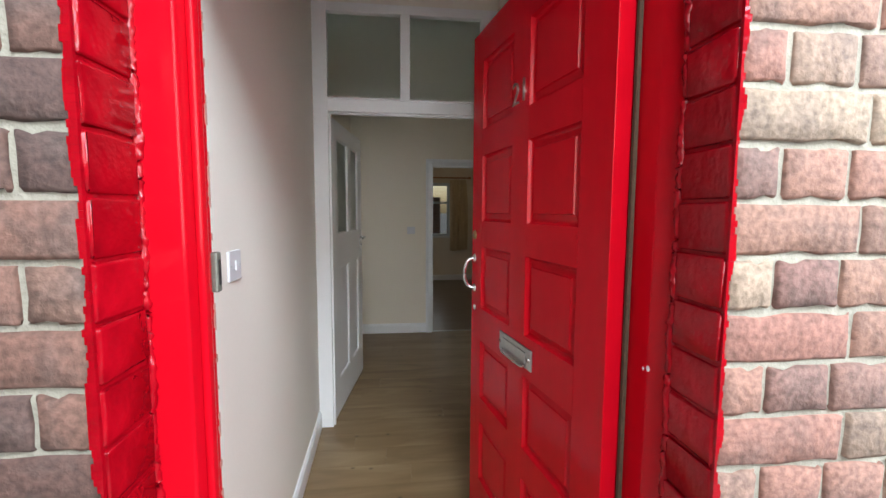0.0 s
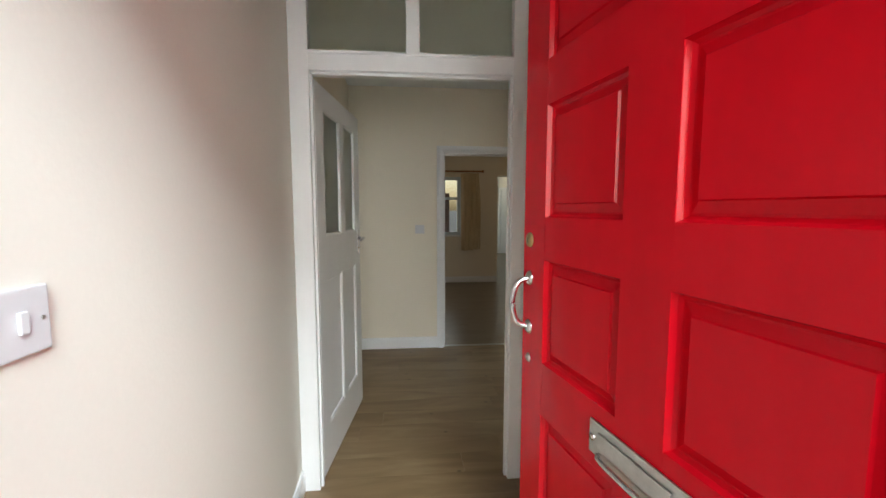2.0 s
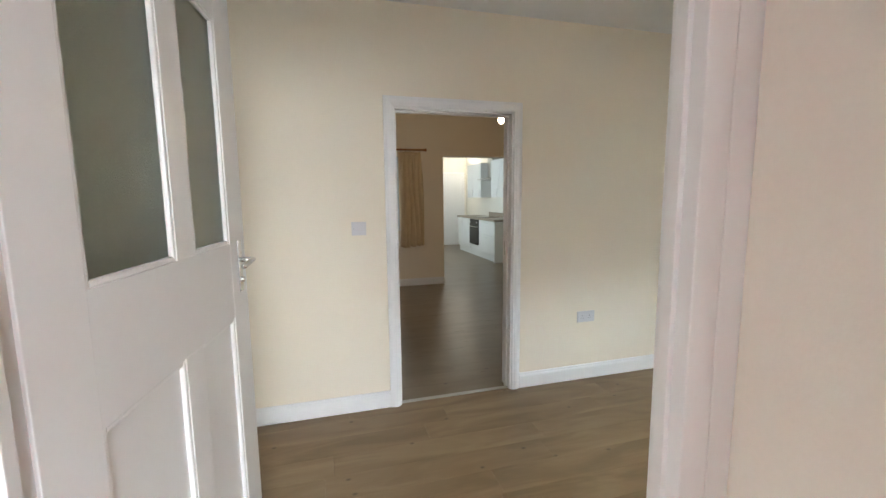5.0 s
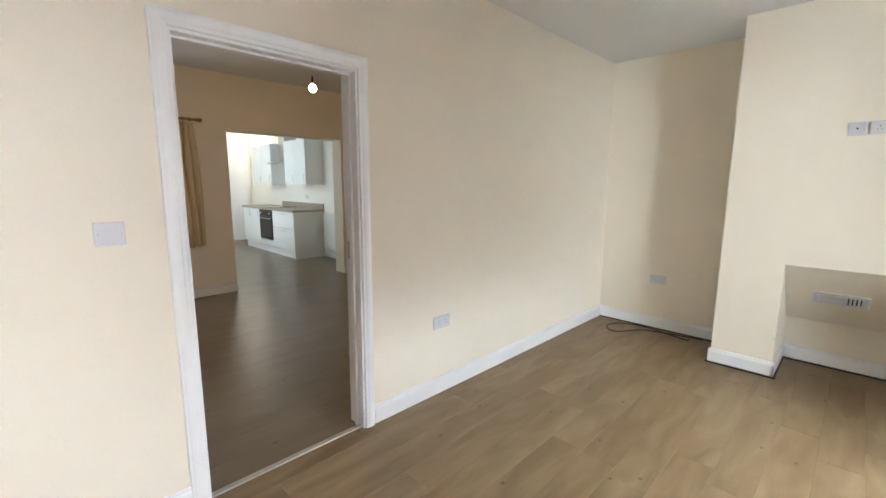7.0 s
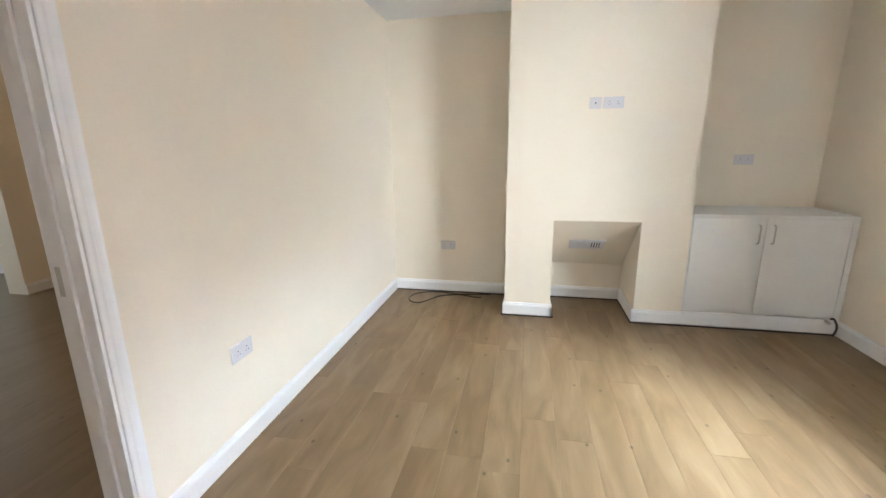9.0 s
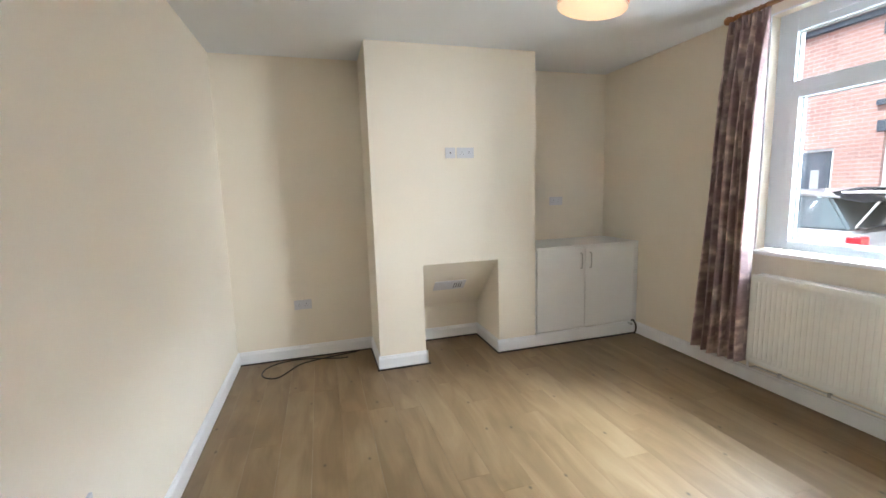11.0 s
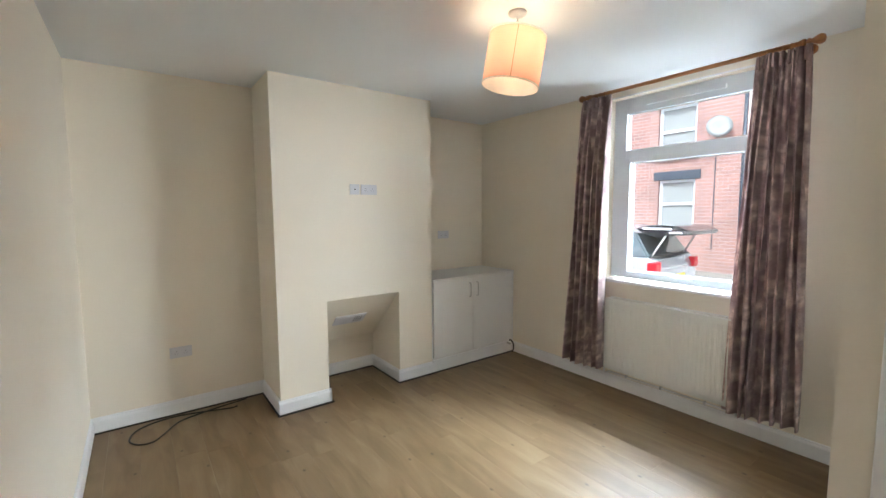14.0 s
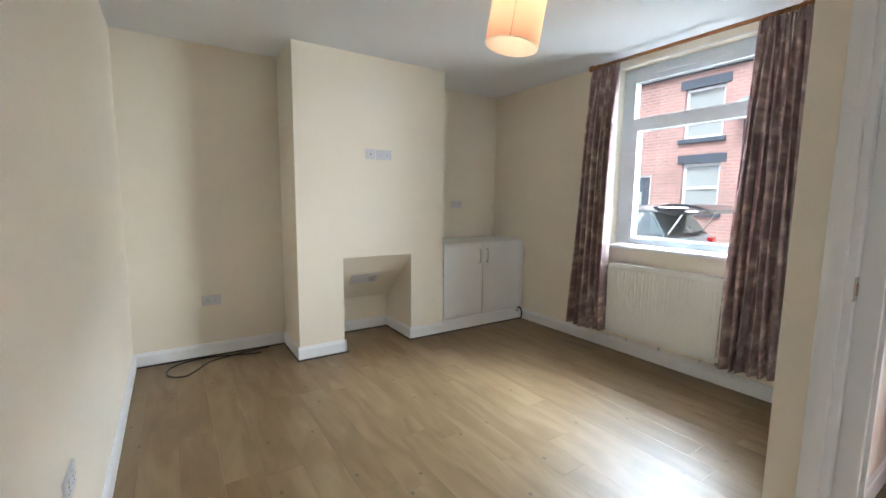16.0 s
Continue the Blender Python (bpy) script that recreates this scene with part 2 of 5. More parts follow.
def cloth_mat(name, base, dark, light, through=0.15):
    """Heavy printed curtain cloth: a muted floral print in soft blotches, with a fine weave."""
    m = bpy.data.materials.new(name)
    m.use_nodes = True
    n, l = m.node_tree.nodes, m.node_tree.links
    b, out = n["Principled BSDF"], n["Material Output"]
    b.inputs["Roughness"].default_value, b.inputs["Sheen Weight"].default_value = 0.85, 0.25
    co = n.new("ShaderNodeTexCoord")
    warp = n.new("ShaderNodeTexNoise")
    warp.inputs["Scale"].default_value, warp.inputs["Detail"].default_value = 9, 3
    l.new(co.outputs["UV"], warp.inputs["Vector"])
    vor = n.new("ShaderNodeTexVoronoi")
    vor.inputs["Scale"].default_value = 11
    mixv = n.new("ShaderNodeMix")
    mixv.data_type = "VECTOR"
    mixv.inputs["Factor"].default_value = 0.18
    l.new(co.outputs["UV"], mixv.inputs[4])
    l.new(warp.outputs["Color"], mixv.inputs[5])
    l.new(mixv.outputs[1], vor.inputs["Vector"])
    ramp = n.new("ShaderNodeValToRGB")
    e = ramp.color_ramp.elements
    e[0].position, e[0].color = 0.12, (*light, 1)
    e[1].position, e[1].color = 0.62, (*dark, 1)
    e.new(0.34).color = (*base, 1)
    l.new(vor.outputs["Distance"], ramp.inputs["Fac"])
    sm = n.new("ShaderNodeTexNoise")
    sm.inputs["Scale"].default_value, sm.inputs["Detail"].default_value = 30, 5
    l.new(co.outputs["UV"], sm.inputs["Vector"])
    mx = n.new("ShaderNodeMix")
    mx.data_type, mx.blend_type = "RGBA", "OVERLAY"
    mx.inputs["Factor"].default_value = 0.35
    l.new(ramp.outputs["Color"], mx.inputs["A"])
    l.new(sm.outputs["Fac"], mx.inputs["B"])
    l.new(mx.outputs["Result"], b.inputs["Base Color"])
    tr, ms = n.new("ShaderNodeBsdfTranslucent"), n.new("ShaderNodeMixShader")
    l.new(mx.outputs["Result"], tr.inputs["Color"])
    ms.inputs["Fac"].default_value = through
    l.new(b.outputs[0], ms.inputs[1])
    l.new(tr.outputs[0], ms.inputs[2])
    l.new(ms.outputs[0], out.inputs["Surface"])
    return m


M_CREAM = mat("magnolia_wall_paint", (0.85, 0.778, 0.655), 0.72, var=0.03, scale=1.1, fine=90, bump=0.05)
# Same magnolia as the rooms, paled in colour for the hall's cool daylight.
M_HALL = mat("paled_magnolia_paint", (0.85, 0.81, 0.725), 0.7, var=0.03, scale=1.1, fine=90, bump=0.05)
M_CEIL = mat("white_ceiling_paint", (0.79, 0.80, 0.805), 0.8, var=0.02, scale=1.0, fine=60, bump=0.06)
M_GLOSS = mat("white_gloss_paint", (0.85, 0.85, 0.85), 0.32, var=0.02, scale=4, fine=40, bump=0.015, rvar=0.05)
M_RED = mat("red_gloss_door_paint", (0.47, 0.0022, 0.010), 0.16, var=0.14, scale=5, fine=26, bump=0.06, rvar=0.07, coat=0.02, spec=0.13, stretch=(1, 1, 0.35))
M_REDB = mat("red_paint_on_brick", (0.29, 0.0015, 0.007), 0.15, var=0.30, scale=18, fine=28, bump=0.55, rvar=0.06, coat=0.05, spec=0.25)
M_PEWTER = mat("dull_grey_metal", (0.20, 0.20, 0.165), 0.5, 0.5, var=0.25, scale=40, fine=160, bump=0.1)
M_PRIMER = mat("bare_pink_primer", (0.44, 0.20, 0.16), 0.7, var=0.25, scale=30, fine=120, bump=0.2)
M_PLAST = mat("white_plastic", (0.66, 0.65, 0.665), 0.35, var=0.02, fine=30, bump=0.0)
# White plastic, tinted blue in its colour for the backlit haze round the window.
M_UPVC = mat("window_plastic", (0.735, 0.81, 0.865), 0.28, var=0.02, fine=30, bump=0.02)
M_CHROME = mat("polished_chrome", (0.72, 0.72, 0.72), 0.16, 1.0, var=0.08, scale=30, fine=120, bump=0.03, rvar=0.06)
M_STEEL = mat("brushed_steel", (0.55, 0.55, 0.53), 0.34, 1.0, var=0.12, scale=40, fine=200, bump=0.05)
M_BRASS = mat("dull_brass", (0.45, 0.33, 0.16), 0.4, 1.0, var=0.2, scale=40, fine=160, bump=0.08)
M_DARK = mat("black_rubber", (0.015, 0.014, 0.013), 0.5, var=0.2, fine=80, bump=0.05)
M_GAP = mat("brown_draught_strip", (0.075, 0.045, 0.025), 0.8, var=0.3, scale=30, fine=120, bump=0.2)
M_WOOD = mat("varnished_pine", (0.42, 0.19, 0.065), 0.38, var=0.3, scale=5, fine=40, bump=0.06, stretch=(0.6, 8, 8), dark=(0.26, 0.10, 0.03))
M_WORK = mat("stone_look_laminate", (0.33, 0.27, 0.21), 0.4, var=0.35, scale=18, fine=90, bump=0.04)
M_UNIT = mat("white_gloss_unit", (0.82, 0.83, 0.82), 0.18, var=0.015, fine=30, bump=0.0)
M_CUP = mat("white_satin_cupboard", (0.80, 0.80, 0.78), 0.38, var=0.02, scale=3, fine=30, bump=0.02)
M_OVEN = mat("black_oven_glass", (0.012, 0.012, 0.014), 0.08, var=0.2, fine=30, bump=0.0)
M_MORTAR = mat("lime_mortar", (0.30, 0.278, 0.225), 0.95, var=0.22, scale=14, fine=110, bump=0.35)
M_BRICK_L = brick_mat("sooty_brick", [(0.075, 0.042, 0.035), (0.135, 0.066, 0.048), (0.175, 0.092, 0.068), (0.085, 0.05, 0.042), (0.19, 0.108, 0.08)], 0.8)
M_BRICK_R = brick_mat("pink_brick", [(0.24, 0.11, 0.084), (0.26, 0.145, 0.105), (0.26, 0.125, 0.095), (0.29, 0.21, 0.15), (0.18, 0.095, 0.078), (0.27, 0.16, 0.12)], 0.5)
M_PLANK = plank_mat("oak_look_vinyl", [(0.178, 0.112, 0.052), (0.232, 0.155, 0.079), (0.300, 0.214, 0.120)], 0.41)
M_PLANK2 = plank_mat("grey_oak_vinyl", [(0.165, 0.122, 0.076), (0.190, 0.143, 0.092), (0.215, 0.164, 0.108)], 0.30, True)
M_GLASS = glass_mat("clear_glass")
M_OBSC = glass_mat("obscured_glass", (0.80, 0.86, 0.78), 0.28, 0.5)
M_CURT = cloth_mat("printed_curtain_cloth", (0.57, 0.425, 0.40), (0.37, 0.255, 0.25), (0.84, 0.68, 0.62), 0.25)
M_CURT2 = mat("plain_curtain_cloth", (0.66, 0.53, 0.33), 0.85, var=0.08, scale=8, fine=300, bump=0.1)
M_TAR = mat("asphalt", (0.055, 0.055, 0.057), 0.9, var=0.3, scale=2, fine=120, bump=0.4)
M_FLAG = mat("concrete_paving", (0.27, 0.26, 0.24), 0.9, var=0.2, scale=3, fine=90, bump=0.3)
M_FARBRICK = wall_brick_mat("red_terrace_brick")
M_RENDER = mat("white_render", (0.78, 0.77, 0.74), 0.85, var=0.08, scale=1.5, fine=40, bump=0.2)
M_SLATE = mat("slate", (0.10, 0.105, 0.12), 0.7, var=0.25, scale=4, fine=30, bump=0.2)
M_STONE = mat("blue_painted_stone", (0.055, 0.075, 0.105), 0.6, var=0.2, scale=6, fine=40, bump=0.15)
M_BLIND = mat("window_blind", (0.30, 0.335, 0.345), 0.7, var=0.08, scale=3, fine=20, bump=0.0)
M_CAR = mat("black_car_paint", (0.012, 0.013, 0.016), 0.15, var=0.1, fine=20, bump=0.0, coat=0.6)
M_CAR2 = mat("silver_car_paint", (0.42, 0.44, 0.46), 0.25, 0.6, var=0.05, fine=20, bump=0.0, coat=0.6)
M_TAIL = mat("red_lamp_lens", (0.55, 0.01, 0.015), 0.12, var=0.1, fine=20, bump=0.0)
M_TYRE = mat("tyre_rubber", (0.02, 0.02, 0.02), 0.8, var=0.2, fine=60, bump=0.1)
M_PLATE = mat("yellow_number_plate", (0.75, 0.55, 0.03), 0.4, var=0.05, fine=20, bump=0.0)
M_CARGL = mat("dark_car_glass", (0.05, 0.065, 0.07), 0.05, var=0.1, fine=10, bump=0.0)
M_BIN = mat("blue_bin_plastic", (0.03, 0.13, 0.36), 0.45, var=0.1, fine=30, bump=0.05)
M_RAD = mat("radiator_enamel", (0.80, 0.80, 0.76), 0.35, var=0.02, fine=30, bump=0.02)
M_BULB = glow_mat("lit_bulb", (1, 0.78, 0.5), 9)
M_SPOTG = glow_mat("lit_spot_lens", (1, 0.88, 0.7), 12)
M_SHADE = bpy.data.materials.new("peach_lampshade")
M_SHADE.use_nodes = True
_sn, _sl = M_SHADE.node_tree.nodes, M_SHADE.node_tree.links
_sb, _st, _sm = _sn["Principled BSDF"], _sn.new("ShaderNodeBsdfTranslucent"), _sn.new("ShaderNodeMixShader")
_sb.inputs["Base Color"].default_value, _sb.inputs["Roughness"].default_value = (0.76, 0.52, 0.36, 1), 0.8
_st.inputs["Color"].default_value = (0.95, 0.545, 0.44, 1)
_sm.inputs["Fac"].default_value = 0.72
_sl.new(_sb.outputs[0], _sm.inputs[1])
_sl.new(_st.outputs[0], _sm.inputs[2])
_sl.new(_sm.outputs[0], _sn["Material Output"].inputs["Surface"])

M_LINING = M_SHADE.copy()
M_LINING.name = "white_shade_lining"
M_LINING.node_tree.nodes["Principled BSDF"].inputs["Base Color"].default_value = (0.85, 0.82, 0.76, 1)
M_LINING.node_tree.nodes["Translucent BSDF"].inputs["Color"].default_value = (0.95, 0.93, 0.88, 1)


# ---- mesh helpers ----
def box(bm, x0, x1, y0, y1, z0, z1, bevel=0.0):
    made = bmesh.ops.create_cube(bm, size=1.0)["verts"]
    for v in made:
        v.co = ((x0 + x1) / 2 + v.co.x * (x1 - x0), (y0 + y1) / 2 + v.co.y * (y1 - y0), (z0 + z1) / 2 + v.co.z * (z1 - z0))
    if bevel:
        edges = list({e for v in made for e in v.link_edges})
        bmesh.ops.bevel(bm, geom=edges, offset=bevel, segments=2, affect="EDGES", profile=0.6)
    return bm


def boxes(*rows, bevel=0.0):
    bm = bmesh.new()
    for r in rows:
        box(bm, *r, bevel=bevel)
    return bm


def rod(bm, a, b, r, r2=None, seg=12):
    a, b = Vector(a), Vector(b)
    made = bmesh.ops.create_cone(bm, cap_ends=True, segments=seg, radius1=r, radius2=r if r2 is None else r2, depth=(b - a).length)["verts"]
    turn = (b - a).to_track_quat("Z", "Y").to_matrix().to_4x4()
    bmesh.ops.transform(bm, matrix=Matrix.Translation((a + b) / 2) @ turn, verts=made)
    return bm


def ball(bm, c, r, sx=1, sy=1, sz=1, seg=16):
    made = bmesh.ops.create_uvsphere(bm, u_segments=seg, v_segments=seg // 2, radius=r)["verts"]
    bmesh.ops.transform(bm, matrix=Matrix.Translation(c) @ Matrix.Diagonal((sx, sy, sz, 1)), verts=made)
    return bm


def lathe(bm, profile, seg=24, centre=(0, 0, 0), axis="Z"):
    """A turned shape from (radius, height) pairs."""
    rings = []
    for r, h in profile:
        ring = []
        for i in range(seg):
            a = 2 * math.pi * i / seg
            p = (r * math.cos(a), r * math.sin(a), h)
            if axis == "X":
                p = (h, p[0], p[1])
            elif axis == "Y":
                p = (p[0], h, p[1])
            ring.append(bm.verts.new(Vector(p) + Vector(centre)))
        rings.append(ring)
    for a, b in zip(rings, rings[1:]):
        for i in range(seg):
            bm.faces.new((a[i], a[(i + 1) % seg], b[(i + 1) % seg], b[i]))
    closed = profile[0] == profile[-1]
    for ring in () if closed else (rings[0], rings[-1]):
        if (ring[0].co - ring[seg // 2].co).length > 1e-4:
            bm.faces.new(ring)
    bmesh.ops.recalc_face_normals(bm, faces=bm.faces)
    return bm


def tube(bm, pts, r, seg=8):
    """A round tube along a smooth line through the points."""
    pts = [Vector(p) for p in pts]
    line = []
    for i in range(len(pts) - 1):
        p0, p1, p2, p3 = pts[max(i - 1, 0)], pts[i], pts[i + 1], pts[min(i + 2, len(pts) - 1)]
        for k in range(6):
            t = k / 6
            line.append(0.5 * (2 * p1 + (p2 - p0) * t + (2 * p0 - 5 * p1 + 4 * p2 - p3) * t * t + (3 * p1 - p0 - 3 * p2 + p3) * t ** 3))
    line.append(pts[-1])
    rings = []
    for i, p in enumerate(line):
        d = (line[min(i + 1, len(line) - 1)] - line[max(i - 1, 0)]).normalized()
        s = d.cross(Vector((0, 0, 1)))
        s = s.normalized() if s.length > 0.05 else Vector((1, 0, 0))
        u = s.cross(d)
        rings.append([bm.verts.new(p + r * (math.cos(a) * s + math.sin(a) * u)) for a in (2 * math.pi * k / seg for k in range(seg))])
    for a, b in zip(rings, rings[1:]):
        for i in range(seg):
            bm.faces.new((a[i], a[(i + 1) % seg], b[(i + 1) % seg], b[i]))
    bm.faces.new(rings[0])
    bm.faces.new(rings[-1])
    bmesh.ops.recalc_face_normals(bm, faces=bm.faces)
    return bm


def profile_run(bm, section, a, b, normal):
    """A moulding: a section of (out, up) points carried from a to b; out runs along normal."""
    a, b, nrm = Vector(a), Vector(b), Vector(normal)
    ends = [[bm.verts.new(p + nrm * o + Vector((0, 0, h))) for o, h in section] for p in (a, b)]
    k = len(section)
    for i in range(k):
        bm.faces.new((ends[0][i], ends[0][(i + 1) % k], ends[1][(i + 1) % k], ends[1][i]))
    bm.faces.new(ends[0])
    bm.faces.new(ends[1])
    bmesh.ops.recalc_face_normals(bm, faces=bm.faces)
    return bm


def mesh_of(name, bm, material, smooth=False):
    me = bpy.data.meshes.new(name)
    bm.to_mesh(me)
    bm.free()
    if material:
        me.materials.append(material)
    if smooth:
        for p in me.polygons:
            p.use_smooth = True
    return me


def part(name, bm, material, parent, label="", smooth=False):
    ob = new(name, mesh_of(name, bm, material, smooth))
    ob.parent = parent
    return tagged(ob, label)


def thing(name, m, label, category, group="", kind=""):
    ob = new(name)
    ob.empty_display_size = 0.1
    ob.matrix_basis = m
    return tagged(ob, label, category, group, kind)


def solid(name, bm, material, label="", kind="structure", category="", smooth=False):
    return tagged(new(name, mesh_of(name, bm, material, smooth)), label, category, kind=kind)


# ---- large structure ----
IX0, IX1, IY0, IY1 = -0.772, 0.205, -2.165, -2.047  # opening and faces of the hall screen


def HX(y):
    """The hall's left wall runs slightly askew: its face at y."""
    return -0.795 - 0.067 * (y + 4.1) / 1.93


CEIL, REAR_CEIL = 2.63, 2.76
FR, BK, LFT, RGT, CH = -3.75, 0.0, -0.862, 3.98, 3.45  # front, back, left and right wall faces, chimney face
OUT = -4.295  # outer brick face
solid("wall_back", boxes((LFT, 0.06, 0, 0.13, 0, 2.88), (0.905, RGT, 0, 0.13, 0, 2.88), (0.06, 0.905, 0, 0.13, 2.005, 2.88)), M_CREAM, "magnolia painted plaster wall with a doorway")
solid("wall_left", boxes((-1.0, LFT, -4.14, 9.2, 0, 2.95)), M_CREAM, "smooth off-white painted plaster wall")
solid("wall_right", boxes((RGT, 4.12, -4.14, -2.262, 0, 2.95), (RGT, 4.12, -1.575, 9.2, 0, 2.95), (RGT, 4.12, -2.262, -1.575, 0.88, 2.95), (4.0, 4.12, -2.262, -1.575, 0, 0.88)), M_CREAM, "magnolia painted plaster wall")
solid("chimney_breast", boxes((CH, RGT, -1.575, -1.18, 0, CEIL), (CH, RGT, -2.63, -2.262, 0, CEIL), (CH, RGT, -2.262, -1.575, 0.86, CEIL)), M_CREAM, "magnolia painted chimney breast with an open fireplace recess")
solid("wall_front", boxes((0.40, 1.12, -3.90, FR, 0, CEIL), (2.29, RGT, -3.90, FR, 0, CEIL), (1.12, 2.29, -3.90, FR, 0, 0.965), (1.12, 2.29, -3.90, FR, 2.555, CEIL), (0.40, 0.94, -4.18, -3.90, 0, CEIL), (2.55, RGT, -4.18, -3.90, 0, CEIL), (0.94, 2.55, -4.18, -3.90, 0, 0.96), (0.94, 2.55, -4.18, -3.90, 2.60, CEIL)), M_CREAM, "magnolia painted front wall with a window opening")
solid("partition_hall", boxes((0.322, 0.435, -4.0, -2.05, 0, CEIL)), M_CREAM, "painted partition between hall and living room")
solid("wall_hall_end", boxes((LFT, 0.322, IY0 + 0.01, IY1, 2.75, 2.95)), M_HALL, "plaster above and beside the hall screen")
bm = bmesh.new()
_lo = [bm.verts.new(p) for p in ((LFT, -4.06, 0), (HX(-4.06), -4.06, 0), (HX(IY0), IY0, 0), (LFT, IY0, 0))]
_up = [bm.verts.new(v.co + Vector((0, 0, 2.95))) for v in _lo]
for i in range(4):
    bm.faces.new((_lo[i], _lo[(i + 1) % 4], _up[(i + 1) % 4], _up[i]))
bm.faces.new(_lo)
bm.faces.new(_up)
bmesh.ops.recalc_face_normals(bm, faces=bm.faces)
solid("wall_hall_left", bm, M_HALL, "smooth magnolia plaster wall of the hall, paled for daylight")
solid("wall_hall_right", boxes((0.318, 0.322, -4.0, IY0, 0, 2.95)), M_HALL, "smooth magnolia plaster wall of the hall, paled for daylight")
solid("ceiling_living_room", boxes((-1.0, 4.1, -2.07, 0.0, CEIL, CEIL + 0.12), (0.435, 4.1, -4.18, -2.07, CEIL, CEIL + 0.12)), M_CEIL, "flat white painted ceiling")
solid("ceiling_hall", boxes((-1.0, 0.435, -4.2, -2.07, 2.95, 3.05)), M_CEIL, "flat white painted hall ceiling")
solid("ceiling_rear", boxes((-0.97, 4.1, 0.13, 9.2, REAR_CEIL, REAR_CEIL + 0.12)), M_CEIL, "flat white painted ceiling of the rear rooms")
# rear room, with a window and a wide opening to the kitchen
RY = 3.82
solid("wall_rear", boxes((LFT, -0.40, RY, RY + 0.25, 0, REAR_CEIL), (0.78, 1.49, RY, RY + 0.25, 0, REAR_CEIL), (-0.40, 0.78, RY, RY + 0.25, 0, 0.93), (-0.40, 0.78, RY, RY + 0.25, 2.06, REAR_CEIL), (1.49, ARCH_R, RY, RY + 0.25, 2.08, REAR_CEIL), (ARCH_R, RGT, RY, RY + 0.25, 0, REAR_CEIL)), M_CREAM, "magnolia painted wall with a window and a wide opening")
solid("wall_kitchen_left", boxes((1.37, 1.49, RY + 0.25, 5.3, 0, REAR_CEIL), (1.37, 1.49, 7.9, 9.1, 0, REAR_CEIL), (1.37, 1.49, 5.3, 7.9, 0, 0.95), (1.37, 1.49, 5.3, 7.9, 2.2, REAR_CEIL)), M_HALL, "off-white kitchen wall with a window")
solid("wall_kitchen_right", boxes((KW, RGT, RY + 0.25, 9.1, 0, REAR_CEIL)), M_HALL, "off-white kitchen wall")
solid("wall_kitchen_end", boxes((1.37, 4.1, 9.1, 9.2, 0, REAR_CEIL)), M_HALL, "off-white kitchen end wall")
solid("wall_yard", boxes((-4.0, 1.0, 8.0, 8.2, -0.2, 1.9)), M_FARBRICK, "brick yard wall")


def planks(x0, x1, y0, y1, width, length, seed, z=0.0):
    """Rows of staggered planks: (x0, x1, y0, y1) of each."""
    rng, out, y, gap = random.Random(seed), [], y0, 0.0003
    while y < y1 - 0.01:
        x = x0 - rng.random() * length
        while x < x1:
            a, b = max(x, x0), min(x + length, x1)
            if b - a > 0.03:
                out.append((a + gap, b - gap, y + gap, min(y + width, y1) - gap))
            x += length
        y += width
    return out


floor_rear = bmesh.new()
for r in planks(LFT, 3.98, 0.06, 9.1, 0.18, 1.22, 5):
    box(floor_rear, *r, -0.012, 0.0)
solid("floor_rear", floor_rear, M_PLANK2, "grey-brown oak-look plank floor of the rear rooms")
solid("subfloor", boxes((-0.97, 4.1, -4.16, 9.2, -0.2, -0.013)), M_MORTAR, "screed below the planks")

# skirting boards
SKIRT = [(0, 0.004), (0.016, 0.004), (0.016, 0.088), (0.0135, 0.098), (0.009, 0.104), (0.0075, 0.114), (0.0, 0.118)]


def skirt(name, runs, lift=0.0, label="white gloss painted skirting board"):
    bm = bmesh.new()
    section = [(o, max(h, lift)) for o, h in SKIRT]
    for a, b, nrm in runs:
        profile_run(bm, section, (*a, 0), (*b, 0), (*nrm, 0))
    solid(name, bm, M_GLOSS, label)


skirt("baseboard_back", [((LFT, 0), (0.0, 0), (0, -1)), ((0.965, 0), (RGT, 0), (0, -1))])
skirt("baseboard_right", [((RGT, 0), (RGT, -1.18), (-1, 0)), ((CH, -1.18), (RGT, -1.18), (0, 1)), ((CH, -1.164), (CH, -1.592), (-1, 0)), ((CH, -2.244), (CH, -2.64), (-1, 0))], 0.010)
skirt("baseboard_fireplace", [((CH - 0.016, -1.575), (4.0, -1.575), (0, -1)), ((CH - 0.016, -2.262), (4.0, -2.262), (0, 1)), ((4.0, -1.575), (4.0, -2.262), (-1, 0))], 0.010)
skirt("baseboard_front", [((0.435, FR), (RGT, FR), (0, 1))])
skirt("baseboard_hall", [((HX(-4.06), -4.06), (HX(IY0), IY0), (1, 0)), ((0.318, -3.95), (0.318, IY0), (-1, 0))])
skirt("baseboard_rear", [((LFT, RY), (1.49, RY), (0, -1)), ((ARCH_R, RY), (RGT, RY), (0, -1)), ((RGT, 0.13), (RGT, RY), (-1, 0)), ((KW, RY + 0.25), (KW, 5.4), (-1, 0))])
